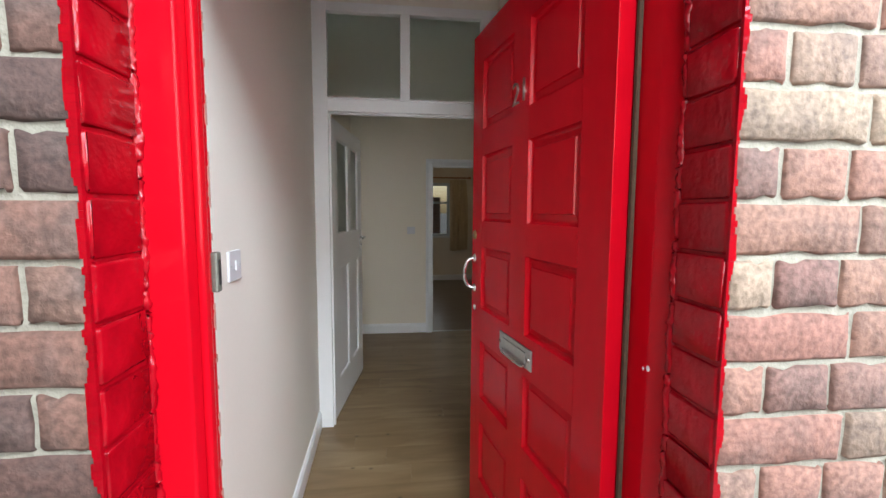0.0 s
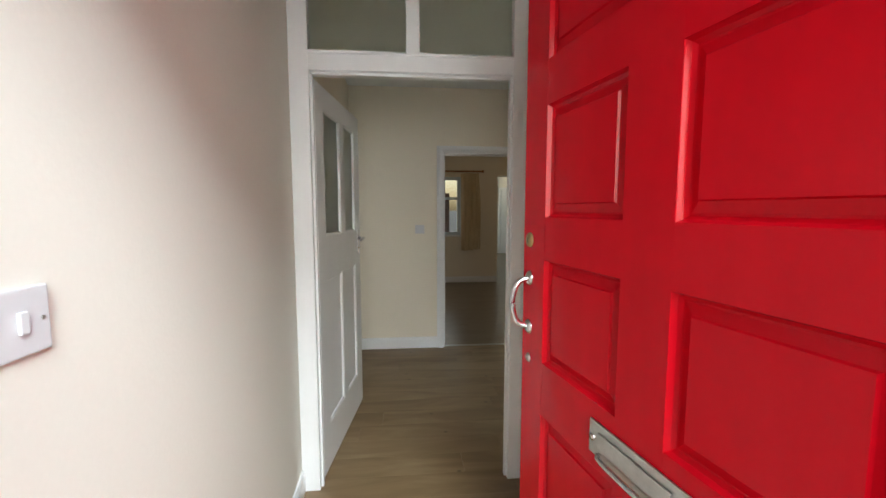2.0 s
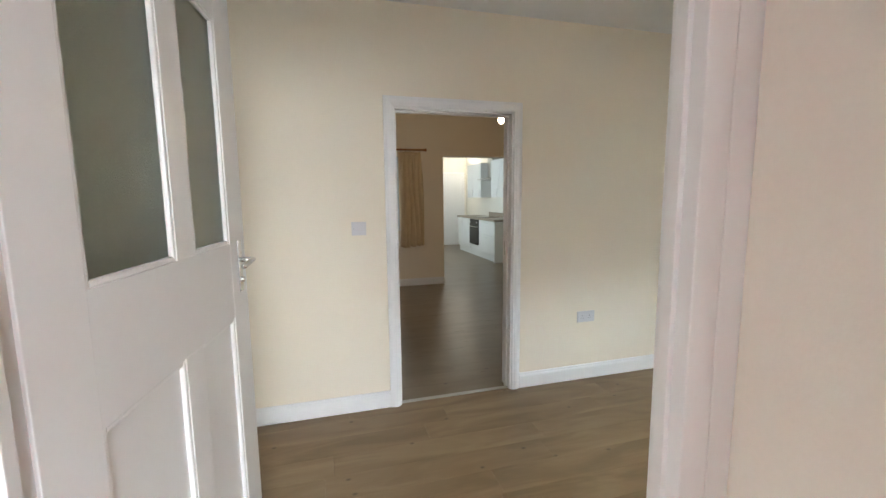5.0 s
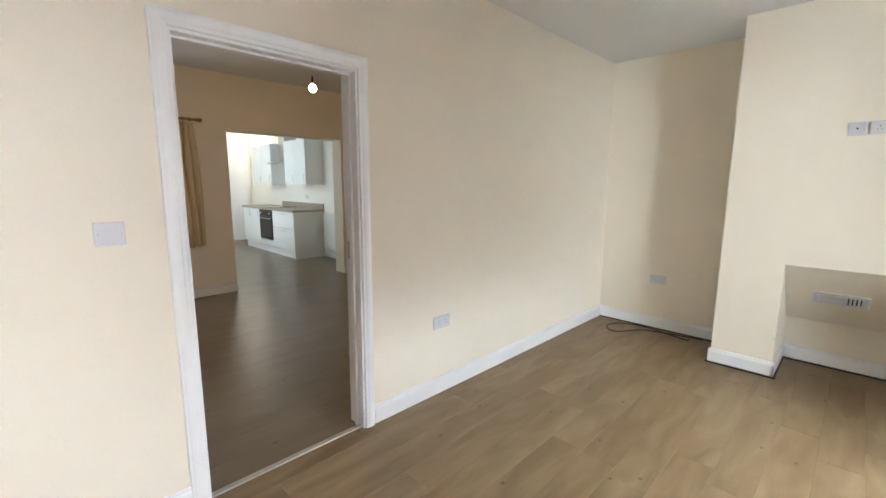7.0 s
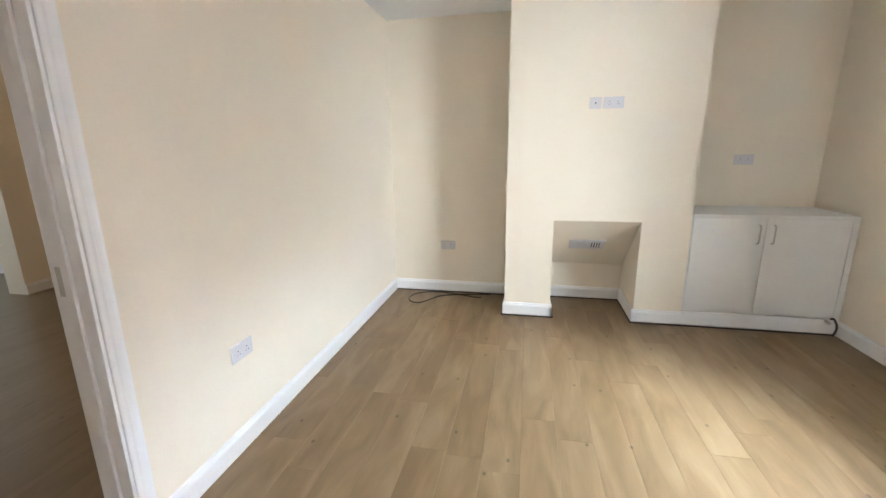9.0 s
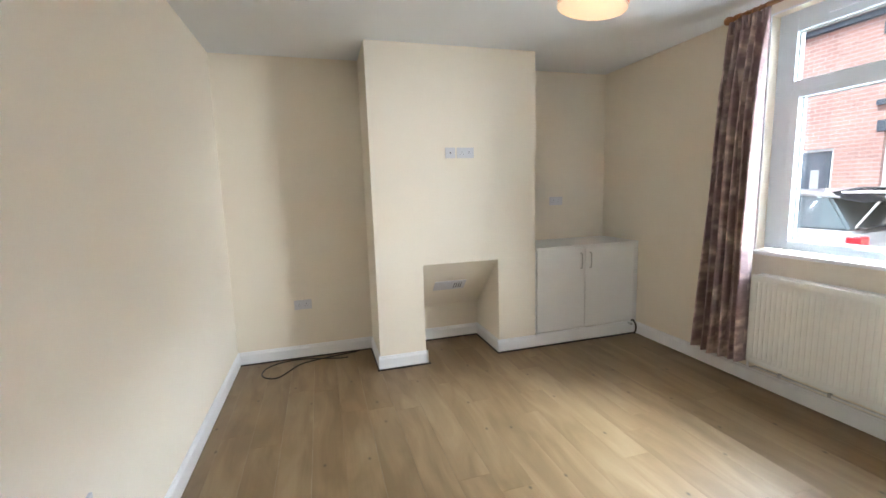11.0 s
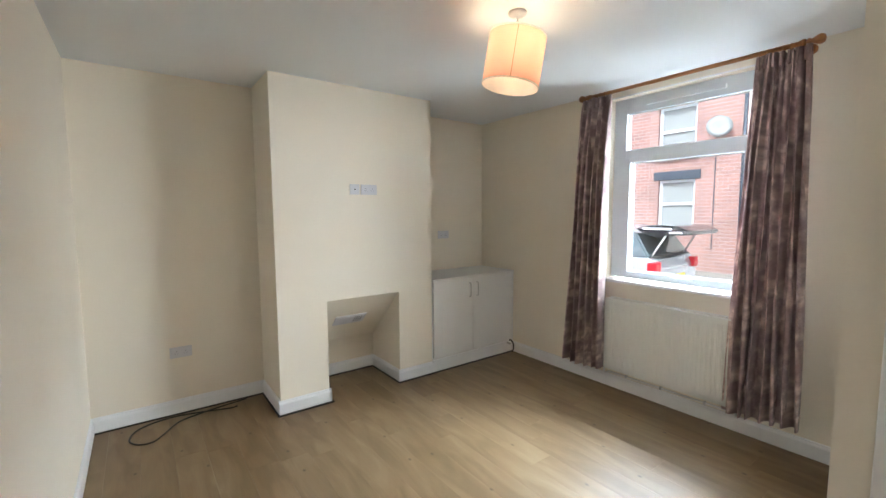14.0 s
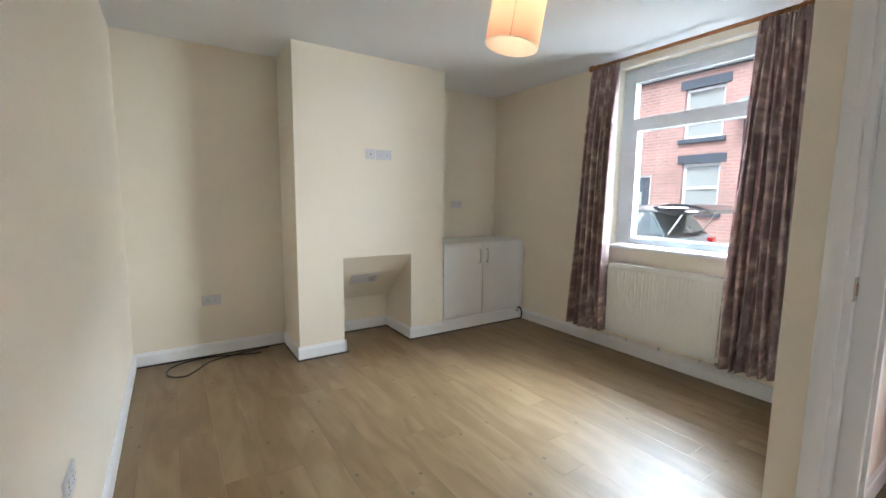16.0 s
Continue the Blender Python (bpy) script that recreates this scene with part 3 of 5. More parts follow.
# Solid black strip stands in for the shadow gap at the skirting foot.
solid("gap_shadow_strip", boxes((CH - 0.031, CH, -1.607, -1.152, 0.0005, 0.0098), (CH - 0.031, CH, -2.64, -2.237, 0.0005, 0.0098), (3.969, 4.0, -2.262, -1.575, 0.0005, 0.0098), (3.421, CH, -3.73, -2.64, 0.0005, 0.0098), (CH, RGT, -1.18, -1.154, 0.0005, 0.0098), (RGT - 0.026, RGT, -1.16, 0, 0.0005, 0.0098), (CH, 4.0, -1.602, -1.575, 0.0005, 0.0098), (CH, 4.0, -2.262, -2.235, 0.0005, 0.0098)), M_DARK, "black strip drawn as the shadow gap under the skirting boards")
bm = bmesh.new()
_sec = [(CH + 0.006, 0.8595), (3.975, 0.362), (4.0, 0.362), (4.0, 0.8595)]  # sloping board that closes the flue
_fa, _fb = [[bm.verts.new((x, y, z)) for x, z in _sec] for y in (-1.575, -2.262)]
for i in range(4):
    bm.faces.new((_fa[i], _fa[(i + 1) % 4], _fb[(i + 1) % 4], _fb[i]))
bm.faces.new(_fa)
bm.faces.new(_fb)
bmesh.ops.recalc_face_normals(bm, faces=bm.faces)
solid("fireplace_board", bm, M_CREAM, "sloping painted board closing the flue above the fireplace recess")


# doorway to the rear room: lining, stops, moulded architrave, threshold
def architrave(bm, x0, x1, top, y, side, w=0.065):
    """A moulded surround round an opening, mitred at the corners, on the face y; side +1 stands out to +y."""
    section = [(0.0, 0.0), (0.0, 0.013), (0.004, 0.016), (0.016, 0.0175), (0.024, 0.0205), (0.036, 0.021), (0.046, 0.019), (w - 0.010, 0.0145), (w - 0.003, 0.013), (w, 0.009), (w, 0.0)]
    runs = [[bm.verts.new(p) for p in ((x0 - a, y + side * d, 0), (x0 - a, y + side * d, top + a), (x1 + a, y + side * d, top + a), (x1 + a, y + side * d, 0))] for a, d in section]
    for p, q in zip(runs, runs[1:]):
        for i in range(3):
            bm.faces.new((p[i], p[i + 1], q[i + 1], q[i]))
    bmesh.ops.recalc_face_normals(bm, faces=bm.faces)


dw = thing("doorway", pose(0, 0, 0), "white gloss doorway surround with moulded architrave, no door", "doorway", kind="structure")
bm = bmesh.new()
architrave(bm, 0.065, 0.900, 2.003, 0.0, -1)
part("architrave", bm, M_GLOSS, dw)
bm = bmesh.new()
architrave(bm, 0.065, 0.900, 2.003, 0.13, 1)
part("architrave", bm, M_GLOSS, dw)
part("lining", boxes((0.060, 0.076, -0.004, 0.134, 0, 1.99), (0.889, 0.905, -0.004, 0.134, 0, 1.99), (0.060, 0.905, -0.004, 0.134, 1.99, 2.005), bevel=0.002), M_GLOSS, dw)
part("door_stop", boxes((0.076, 0.088, 0.045, 0.075, 0, 1.978), (0.877, 0.889, 0.045, 0.075, 0, 1.978), (0.076, 0.889, 0.045, 0.075, 1.978, 1.99), bevel=0.002), M_GLOSS, dw)
part("strike_plate", boxes((0.8865, 0.8888, 0.085, 0.11, 1.0, 1.10), bevel=0.0008), M_STEEL, dw, "small steel strike plate")
bm = bmesh.new()
profile_run(bm, [(0, 0), (0.038, 0), (0.032, 0.006), (0.006, 0.006)], (0.076, 0.018, 0), (0.889, 0.018, 0), (0, 1, 0))
part("threshold_strip", bm, M_STEEL, dw, "thin metal threshold strip")

# hall screen: frame with two glazed lights over the inner doorway
hs = thing("hall_screen", pose(0, 0, 0), "white painted timber screen with two obscured glass lights above the doorway", "doorway", kind="structure")
part("jamb", boxes((LFT, IX0, IY0, IY1, 0, 2.75), bevel=0.003), M_GLOSS, hs)
part("jamb", boxes((0.264, 0.32, IY0, IY1, 0, 2.75), (IX1, 0.264, IY0, IY1 - 0.042, 0, 2.75), bevel=0.003), M_GLOSS, hs)
part("transom", boxes((IX0, IX1, IY0, IY1, 2.087, 2.170), (IX1, 0.264, IY1 - 0.041, IY1, 2.087, 2.170), (IX0, IX1, IY0 - 0.008, IY0 + 0.01, 2.160, 2.175), bevel=0.003), M_GLOSS, hs)
part("head", boxes((IX0, IX1, IY0, IY1, 2.695, 2.75), bevel=0.003), M_GLOSS, hs)
part("mullion", boxes((-0.315, -0.252, IY0, IY1, 2.17, 2.695), bevel=0.003), M_GLOSS, hs)
for a, b in ((IX0, -0.315), (-0.252, IX1)):
    part("pane", boxes((a, b, IY0 + 0.045, IY0 + 0.05, 2.17, 2.695)), M_OBSC, hs, "greenish obscured glass pane")
bm = bmesh.new()
box(bm, IX0, IX0 + 0.012, IY0 + 0.03, IY0 + 0.055, 0, 2.075, 0.002)
box(bm, IX1 - 0.012, IX1, IY0 + 0.03, IY0 + 0.055, 0, 2.075, 0.002)
box(bm, IX0 + 0.012, IX1 - 0.012, IY0 + 0.03, IY0 + 0.055, 2.075, 2.087, 0.002)
part("door_stop", bm, M_GLOSS, hs)
bm = bmesh.new()
architrave(bm, IX0 - 0.02, 0.285, 2.10, IY1, 1, 0.056)
part("architrave", bm, M_GLOSS, hs)
sp = part("strike_plate", boxes((0.2605, 0.2645, -2.080, -2.049, 1.085, 1.160), bevel=0.001), M_STEEL, hs, "worn steel strike plate with an open keep")
part("keep", boxes((0.2593, 0.2607, -2.074, -2.057, 1.102, 1.142)), M_WOOD, sp, "bare wood showing in the keep")


# inner door: white, two tall glazed lights over two tall panels, open into the room
def inner_door():
    ang = 6.8
    d = thing("inner_door", pose(IX0 + 0.006, -2.07, 0.008, 0, 0, 90 - ang), "white painted panel door with two obscured glass lights, standing open", "door")
    W, H, T = 0.93, 2.065, 0.040
    stiles = [(0, 0.13), (0.44, 0.535), (0.79, W)]
    rails = [(0.0, 0.24), (1.05, 1.285), (1.95, H)]
    bm = bmesh.new()
    box(bm, *stiles[0], 0, T, 0, H, 0.002)
    box(bm, *stiles[2], 0, T, 0, H, 0.002)
    for a, b in rails:
        box(bm, stiles[0][1], stiles[2][0], 0.0005, T - 0.0005, a, b, 0.001)
    for a, b in ((rails[0][1], rails[1][0]), (rails[1][1], rails[2][0])):
        box(bm, *stiles[1], 0.0005, T - 0.0005, a, b, 0.001)
    part("frame", bm, M_GLOSS, d)
    for a, b in ((stiles[0][1], stiles[1][0]), (stiles[1][1], stiles[2][0])):
        p = part("lower_panel", boxes((a, b, 0.013, T - 0.013, rails[0][1], rails[1][0])), M_GLOSS, d)
        g = part("glass", boxes((a, b, 0.017, 0.022, rails[1][1], rails[2][0])), M_OBSC, d, "greenish obscured glass")
        for z0, z1 in ((rails[0][1], rails[1][0]), (rails[1][1], rails[2][0])):
            bm = bmesh.new()
            for y0, y1 in ((0.002, 0.014), (T - 0.014, T - 0.002)):
                box(bm, a, a + 0.013, y0, y1, z0, z1, 0.004)
                box(bm, b - 0.013, b, y0, y1, z0, z1, 0.004)
                box(bm, a + 0.013, b - 0.013, y0, y1, z0, z0 + 0.013, 0.004)
                box(bm, a + 0.013, b - 0.013, y0, y1, z1 - 0.013, z1, 0.004)
            part("beading", bm, M_GLOSS, d)
    for y, s in ((0, -1), (T, 1)):
        h = part("lever_handle", boxes((0.845, 0.880, min(y, y + s * 0.006), max(y, y + s * 0.006), 1.12, 1.29), bevel=0.004), M_CHROME, d, "chrome lever handle on a long plate")
        bm = bmesh.new()
        rod(bm, (0.862, y, 1.225), (0.862, y + s * 0.045, 1.225), 0.009)
        tube(bm, [(0.862, y + s * 0.045, 1.225), (0.835, y + s * 0.05, 1.227), (0.800, y + s * 0.05, 1.225), (0.755, y + s * 0.045, 1.218)], 0.0085)
        part("lever", bm, M_CHROME, h, smooth=True)
        bm = bmesh.new()
        rod(bm, (0.862, y, 1.16), (0.862, y + s * 0.014, 1.16), 0.009)
        part("turn_button", bm, M_CHROME, h, smooth=True)
    for z, m, lab in ((1.855, M_PLAST, "hinge painted white with bare screws"), (0.30, M_STEEL, "bare steel hinge")):
        h = part("hinge", boxes((-0.0015, 0.0, 0.006, 0.034, z, z + 0.10), bevel=0.0005), m, d, lab)
        bm = bmesh.new()
        rod(bm, (-0.004, 0.044, z), (-0.004, 0.044, z + 0.10), 0.005)
        part("knuckle", bm, m, h, smooth=True)
        bm = bmesh.new()
        for k in range(4):
            rod(bm, (-0.0025, 0.012 + 0.008 * (k % 2), z + 0.015 + 0.023 * k), (-0.0012, 0.012 + 0.008 * (k % 2), z + 0.015 + 0.023 * k), 0.003, seg=8)
        part("screw", bm, M_DARK, h)


inner_door()


# ---- front entrance ----
fe = thing("front_door_frame", pose(0, 0, 0), "thick red gloss painted door frame with runs and chips", "door frame", kind="structure")
FX0, FX1, FY0, FY1 = -0.702, 0.200, -4.165, -4.06
part("jamb", boxes((-0.775, FX0, FY0, FY1, 0, 2.30), (FX0, FX0 + 0.014, FY0 + 0.035, FY1 - 0.045, 0, 2.24), bevel=0.005), M_RED, fe)
bm = bmesh.new()
_rim = [(0.1945, -4.0), (FX1, -4.101), (FX1 + 0.014, FY0), (0.25, FY0), (0.25, -4.0)]
_lo, _up = [[bm.verts.new((x, y, z)) for x, y in _rim] for z in (0.0, 2.30)]
for i in range(5):
    bm.faces.new((_lo[i], _lo[(i + 1) % 5], _up[(i + 1) % 5], _up[i]))
bm.faces.new(_lo)
bm.faces.new(_up)
bmesh.ops.recalc_face_normals(bm, faces=bm.faces)
bmesh.ops.bevel(bm, geom=bm.edges[:], offset=0.002, segments=2, affect="EDGES")
part("jamb", bm, M_RED, fe)
part("head", boxes((FX0, FX1, FY0, FY1, 2.205, 2.30), bevel=0.005), M_RED, fe)
part("threshold", boxes((FX0, FX1, FY0 - 0.05, FY1 + 0.01, -0.05, 0.012), bevel=0.004), M_WOOD, fe)
st = part("strike_plate", boxes((FX0 - 0.002, FX0 + 0.012, FY1 - 0.012, FY1 + 0.010, 1.295, 1.375), bevel=0.004), M_PEWTER, fe, "dull grey rim lock keep")
part("slot", boxes((FX0 + 0.0115, FX0 + 0.0135, FY1 - 0.006, FY1 + 0.003, 1.31, 1.36)), M_DARK, st)
for side, x in ((-1, -0.775), (1, 0.2125)):
    rng = random.Random(9 + side)
    bm = tube(bmesh.new(), [(x - side * (0.002 + rng.random() * 0.006), FY0 + 0.001 - rng.random() * 0.005, 0.02 + 0.045 * i) for i in range(50)], 0.009, 8)
    for vv in bm.verts:
        vv.co += Vector((rng.uniform(-1, 1), rng.uniform(-1, 1), 0)) * 0.003
    part("sealant_bead", bm, M_REDB, fe, "lumpy bead of sealant painted red", smooth=True)
bm = bmesh.new()
ball(bm, (FX1 + 0.001, -4.103, 1.12), 0.006, 0.5, 1, 1.2, 10)
ball(bm, (FX1 - 0.001, -4.088, 1.115), 0.004, 0.3, 1, 1.2, 8)
part("chip", bm, M_PLAST, fe, "chip of bare white paint")
bm, rng = bmesh.new(), random.Random(31)
z = 0.55
while z < 2.15:
    hgt, dep = rng.uniform(0.005, 0.014), rng.uniform(0.002, 0.011)
    if not 1.27 < z < 1.39:
        box(bm, FX0 - 0.004, FX0 + 0.0006, FY1 - dep, FY1 + 0.0006, z, z + hgt)
    z += hgt + (0.0005 if rng.random() < 0.75 else 0.05)
part("worn_edge", bm, M_PRIMER, fe, "bare pinkish primer where the red paint has worn off")
solid("hall_reveal", boxes((LFT, -0.776, -4.16, -4.062, 0, 2.95), (0.251, 0.322, -4.16, -4.0, 0, 2.95), (-0.776, 0.251, -4.16, -4.062, 2.302, 2.95)), M_HALL, "plaster edge round the front door")


def front_door():
    T, W, H = 0.044, 0.965, 2.165
    d = thing("front_door", pose(0.1894, -4.073, 0.014, 0, 0, 90 + 9.4), "red gloss ten-panel front door standing open, number 21", "door")
    cols, rows = [(0.172, 0.455), (0.572, 0.852)], [(0.29, 0.55), (0.655, 0.905), (1.04, 1.30), (1.405, 1.67), (1.775, 2.04)]
    bm = bmesh.new()
    xs, zs = [0.046] + [v for c in cols for v in c] + [W], [0] + [v for r in rows for v in r] + [H]
    for i in range(0, 5, 2):
        box(bm, xs[i], xs[i + 1], 0, T, 0, H, 0.0025 if i != 2 else 0)
    for c in cols:
        for j in range(0, 11, 2):
            box(bm, c[0], c[1], 0.0002, T - 0.0002, zs[j], zs[j + 1])
    part("frame", bm, M_RED, d)
    for a, b in cols:
        for z0, z1 in rows:
            bm = bmesh.new()
            lev = [(0.0, 0.002), (0.004, 0.011), (0.010, 0.016), (0.014, 0.016), (0.031, 0.0105), (0.0335, 0.006)]
            for sgn in (0, 1):
                loops = []
                for inset, dep in lev:
                    y = dep if sgn == 0 else T - dep
                    loops.append([bm.verts.new(p) for p in ((a + inset, y, z0 + inset), (b - inset, y, z0 + inset), (b - inset, y, z1 - inset), (a + inset, y, z1 - inset))])
                for p, q in zip(loops, loops[1:]):
                    for k in range(4):
                        bm.faces.new((p[k], p[(k + 1) % 4], q[(k + 1) % 4], q[k]))
                bm.faces.new(loops[-1])
            bmesh.ops.recalc_face_normals(bm, faces=bm.faces)
            part("panel", bm, M_RED, d)
    y = T
    lp = part("letter_plate", boxes((0.392, 0.640, y, y + 0.006, 0.938, 1.008), bevel=0.004), M_STEEL, d, "weathered chrome letter plate")
    part("flap", boxes((0.425, 0.608, y + 0.006, y + 0.010, 0.955, 0.992), bevel=0.003), M_STEEL, lp)
    bm = bmesh.new()
    for u in (0.407, 0.626):
        rod(bm, (u, y + 0.005, 0.973), (u, y + 0.010, 0.973), 0.007, seg=10)
    tube(bm, [(0.43, y + 0.010, 0.949), (0.45, y + 0.018, 0.945), (0.58, y + 0.018, 0.945), (0.603, y + 0.010, 0.949)], 0.005)
    part("pull", bm, M_CHROME, lp, smooth=True)
    h = part("pull_handle", tube(bmesh.new(), [(0.925, y, 1.245), (0.932, y + 0.028, 1.235), (0.935, y + 0.042, 1.20), (0.935, y + 0.042, 1.16), (0.932, y + 0.028, 1.125), (0.925, y, 1.115)], 0.0075), M_CHROME, d, "chrome bow pull handle", smooth=True)
    for z in (1.245, 1.115):
        part("rose", lathe(bmesh.new(), [(0.001, y + 0.010), (0.013, y + 0.008), (0.019, y + 0.004), (0.020, y)], 16, (0.925, 0, z), "Y"), M_CHROME, h, smooth=True)
    lk = part("lock_cylinder", lathe(bmesh.new(), [(0.001, y + 0.007), (0.014, y + 0.006), (0.019, y + 0.003), (0.020, y)], 18, (0.928, 0, 1.345), "Y"), M_BRASS, d, "worn brass lock cylinder", smooth=True)
    part("keyway", boxes((0.9265, 0.9295, y + 0.006, y + 0.0078, 1.337, 1.351)), M_DARK, lk)
    ke = part("keyhole_cover", lathe(bmesh.new(), [(0.001, y + 0.005), (0.010, y + 0.004), (0.013, y)], 14, (0.925, 0, 1.03), "Y"), M_STEEL, d, "small round keyhole cover", smooth=True)
    for ch, u in (("2", 0.545), ("1", 0.487)):
        cu = bpy.data.curves.new("digit", "FONT")
        cu.body, cu.size, cu.extrude, cu.align_x = ch, 0.108, 0.003, "CENTER"
        cu.offset = -0.0022
        ob = new("digit", cu)
        ob.matrix_basis = pose(u, y + 0.003, 1.795, 90, 0, 180)
        me = bpy.data.meshes.new_from_object(ob)
        bpy.data.objects.remove(ob)
        me.materials.append(M_STEEL)
        for v in me.vertices:
            v.co = pose(u, y + 0.003, 1.795, 90, 0, 180) @ v.co
        dg = new("digit", me)
        dg.parent = d
        tagged(dg, "metal house numeral " + ch)
    part("draught_strip", boxes((0.037, 0.045, -0.011, -0.001, 0.0, H)), M_GAP, d, "brown draught strip along the hinge edge")
    part("weather_bar", boxes((0.07, W - 0.03, T, T + 0.03, 0.05, 0.10), bevel=0.008), M_RED, d)


front_door()


# ---- living room ----
def window_front():
    w = thing("window_1", pose(0, 0, 0), "white plastic window with a top light over a large pane", "window", kind="structure")
    X0, X1, Z0, Z1, YA, YB = 1.12, 2.29, 1.0, 2.555, -3.90, -3.825
    for r in ((X0, X0 + 0.115, YA, YB, Z0, Z1), (X1 - 0.115, X1, YA, YB, Z0, Z1), (X0 + 0.115, X1 - 0.115, YA, YB, Z1 - 0.13, Z1), (X0 + 0.115, X1 - 0.115, YA, YB, Z0, Z0 + 0.03)):
        part("window_frame", boxes(r, bevel=0.004), M_UPVC, w)
    part("transom", boxes((X0 + 0.115, X1 - 0.115, YA, YB, 2.05, 2.115), bevel=0.004), M_UPVC, w)
    sash = part("sash", boxes((X0 + 0.115, X0 + 0.165, YA + 0.01, YB + 0.018, Z0 + 0.03, 2.05), (X1 - 0.165, X1 - 0.115, YA + 0.01, YB + 0.018, Z0 + 0.03, 2.05), (X0 + 0.165, X1 - 0.165, YA + 0.01, YB + 0.018, 2.005, 2.05), (X0 + 0.165, X1 - 0.165, YA + 0.01, YB + 0.018, Z0 + 0.03, Z0 + 0.067), bevel=0.003), M_UPVC, w)
    for r in ((X0 + 0.115, X1 - 0.115, 2.115, Z1 - 0.13), (X0 + 0.165, X1 - 0.165, Z0 + 0.067, 2.005)):
        p = part("pane", boxes((r[0], r[1], -3.868, -3.862, r[2], r[3])), M_GLASS, w)
        p.visible_shadow = False
        bm = bmesh.new()
        y0, y1 = -3.862, -3.852
        box(bm, r[0], r[0] + 0.009, y0, y1, r[2], r[3])
        box(bm, r[1] - 0.009, r[1], y0, y1, r[2], r[3])
        box(bm, r[0] + 0.009, r[1] - 0.009, y0, y1, r[2], r[2] + 0.009)
        box(bm, r[0] + 0.009, r[1] - 0.009, y0, y1, r[3] - 0.009, r[3])
        part("gasket", bm, M_STEEL, w)
    part("trickle_vent", boxes((1.42, 2.0, YB, YB + 0.022, Z1 - 0.085, Z1 - 0.055), bevel=0.004), M_UPVC, w)
    h = part("window_handle", boxes((1.58, 1.62, YB + 0.018, YB + 0.03, 1.037, 1.06), bevel=0.003), M_UPVC, w)
    part("lever", boxes((1.60, 1.73, YB + 0.03, YB + 0.042, 1.040, 1.057), bevel=0.004), M_UPVC, h)
    part("window_sill", boxes((1.09, 2.32, YB, -3.70, 0.965, 0.99), bevel=0.006), M_GLOSS, w, "white gloss window board")


window_front()
part_trim = boxes((1.105, 1.122, FR, FR + 0.004, 0.99, 2.567), (2.288, 2.305, FR, FR + 0.004, 0.99, 2.567), (1.122, 2.288, FR, FR + 0.004, 2.555, 2.567))
solid("trim_window", part_trim, M_GLOSS, "thin plaster bead round the window reveal")


def radiator():
    x0, x1, z0, z1 = 1.235, 2.195, 0.215, 0.835
    r = thing("radiator", pose(0, 0, 0), "white panel radiator with vertical flutes on the wall below the window", "radiator")
    bm = bmesh.new()
    n = 29
    step = (x1 - x0 - 0.03) / n
    prof = []
    for i in range(n):
        u = x0 + 0.015 + i * step
        prof += [(u, 0.0), (u + step * 0.22, 0.0), (u + step * 0.34, -0.003), (u + step * 0.88, -0.003)]
    prof = [(x0, 0.0)] + prof + [(x1, 0.0)]
    yf = -3.605
    rows = [[bm.verts.new((u, yf + d * k, z)) for u, d in prof] for z, k in ((z0, 0), (z0 + 0.03, 0), (z0 + 0.05, 1), (z1 - 0.05, 1), (z1 - 0.03, 0), (z1, 0))]
    for a, b in zip(rows, rows[1:]):
        for i in range(len(prof) - 1):
            bm.faces.new((a[i], a[i + 1], b[i + 1], b[i]))
    box(bm, x0, x1, yf - 0.018, yf - 0.009, z0, z1)
    part("front_panel", bm, M_RAD, r)
    part("back_panel", boxes((x0, x1, -3.70, -3.69, z0 + 0.01, z1 - 0.01), bevel=0.004), M_RAD, r)
    part("side_cover", boxes((x0 - 0.004, x0, -3.70, yf + 0.002, z0 + 0.01, z1), bevel=0.001), M_RAD, r)
    part("side_cover", boxes((x1, x1 + 0.004, -3.70, yf + 0.002, z0 + 0.01, z1), bevel=0.001), M_RAD, r)
    bm = boxes((x0, x1, yf - 0.004, yf + 0.003, z1 - 0.004, z1 + 0.006), (x0, x1, -3.70, -3.692, z1 - 0.004, z1 + 0.006))
    for i in range(42):
        u = x0 + (i + 0.5) * (x1 - x0) / 42
        box(bm, u - 0.004, u + 0.004, -3.692, yf - 0.004, z1 - 0.002, z1 + 0.002)
    part("top_grille", bm, M_RAD, r)
    part("bracket", boxes((1.45, 1.48, FR, -3.70, 0.30, 0.72)), M_RAD, r)
    part("bracket", boxes((1.95, 1.98, FR, -3.70, 0.30, 0.72)), M_RAD, r)
    for x, lab in ((x0 - 0.03, "white thermostat valve"), (x1 + 0.03, "small valve")):
        v = part("valve", lathe(bmesh.new(), [(0.012, 0.20), (0.016, 0.22), (0.016, 0.27), (0.010, 0.29)], 14, (x, -3.66, 0)), M_PLAST, r, lab, smooth=True)
        bm = bmesh.new()
        tube(bm, [(x, -3.738, 0.138), (x, -3.70, 0.138), (x, -3.665, 0.15), (x, -3.66, 0.20)], 0.0075)
        rod(bm, (x, -3.66, 0.245), (x0 + 0.002 if x < x0 else x1 - 0.002, -3.66, 0.245), 0.0075)
        part("pipe", bm, M_GLOSS, v, smooth=True)


radiator()
pr = thing("heating_pipe", pose(0, 0, 0), "painted heating pipe clipped above the skirting board", "pipe")
bm = bmesh.new()
rod(bm, (1.205, -3.738, 0.138), (2.225, -3.738, 0.138), 0.0075)
part("pipe", bm, M_GLOSS, pr, smooth=True)
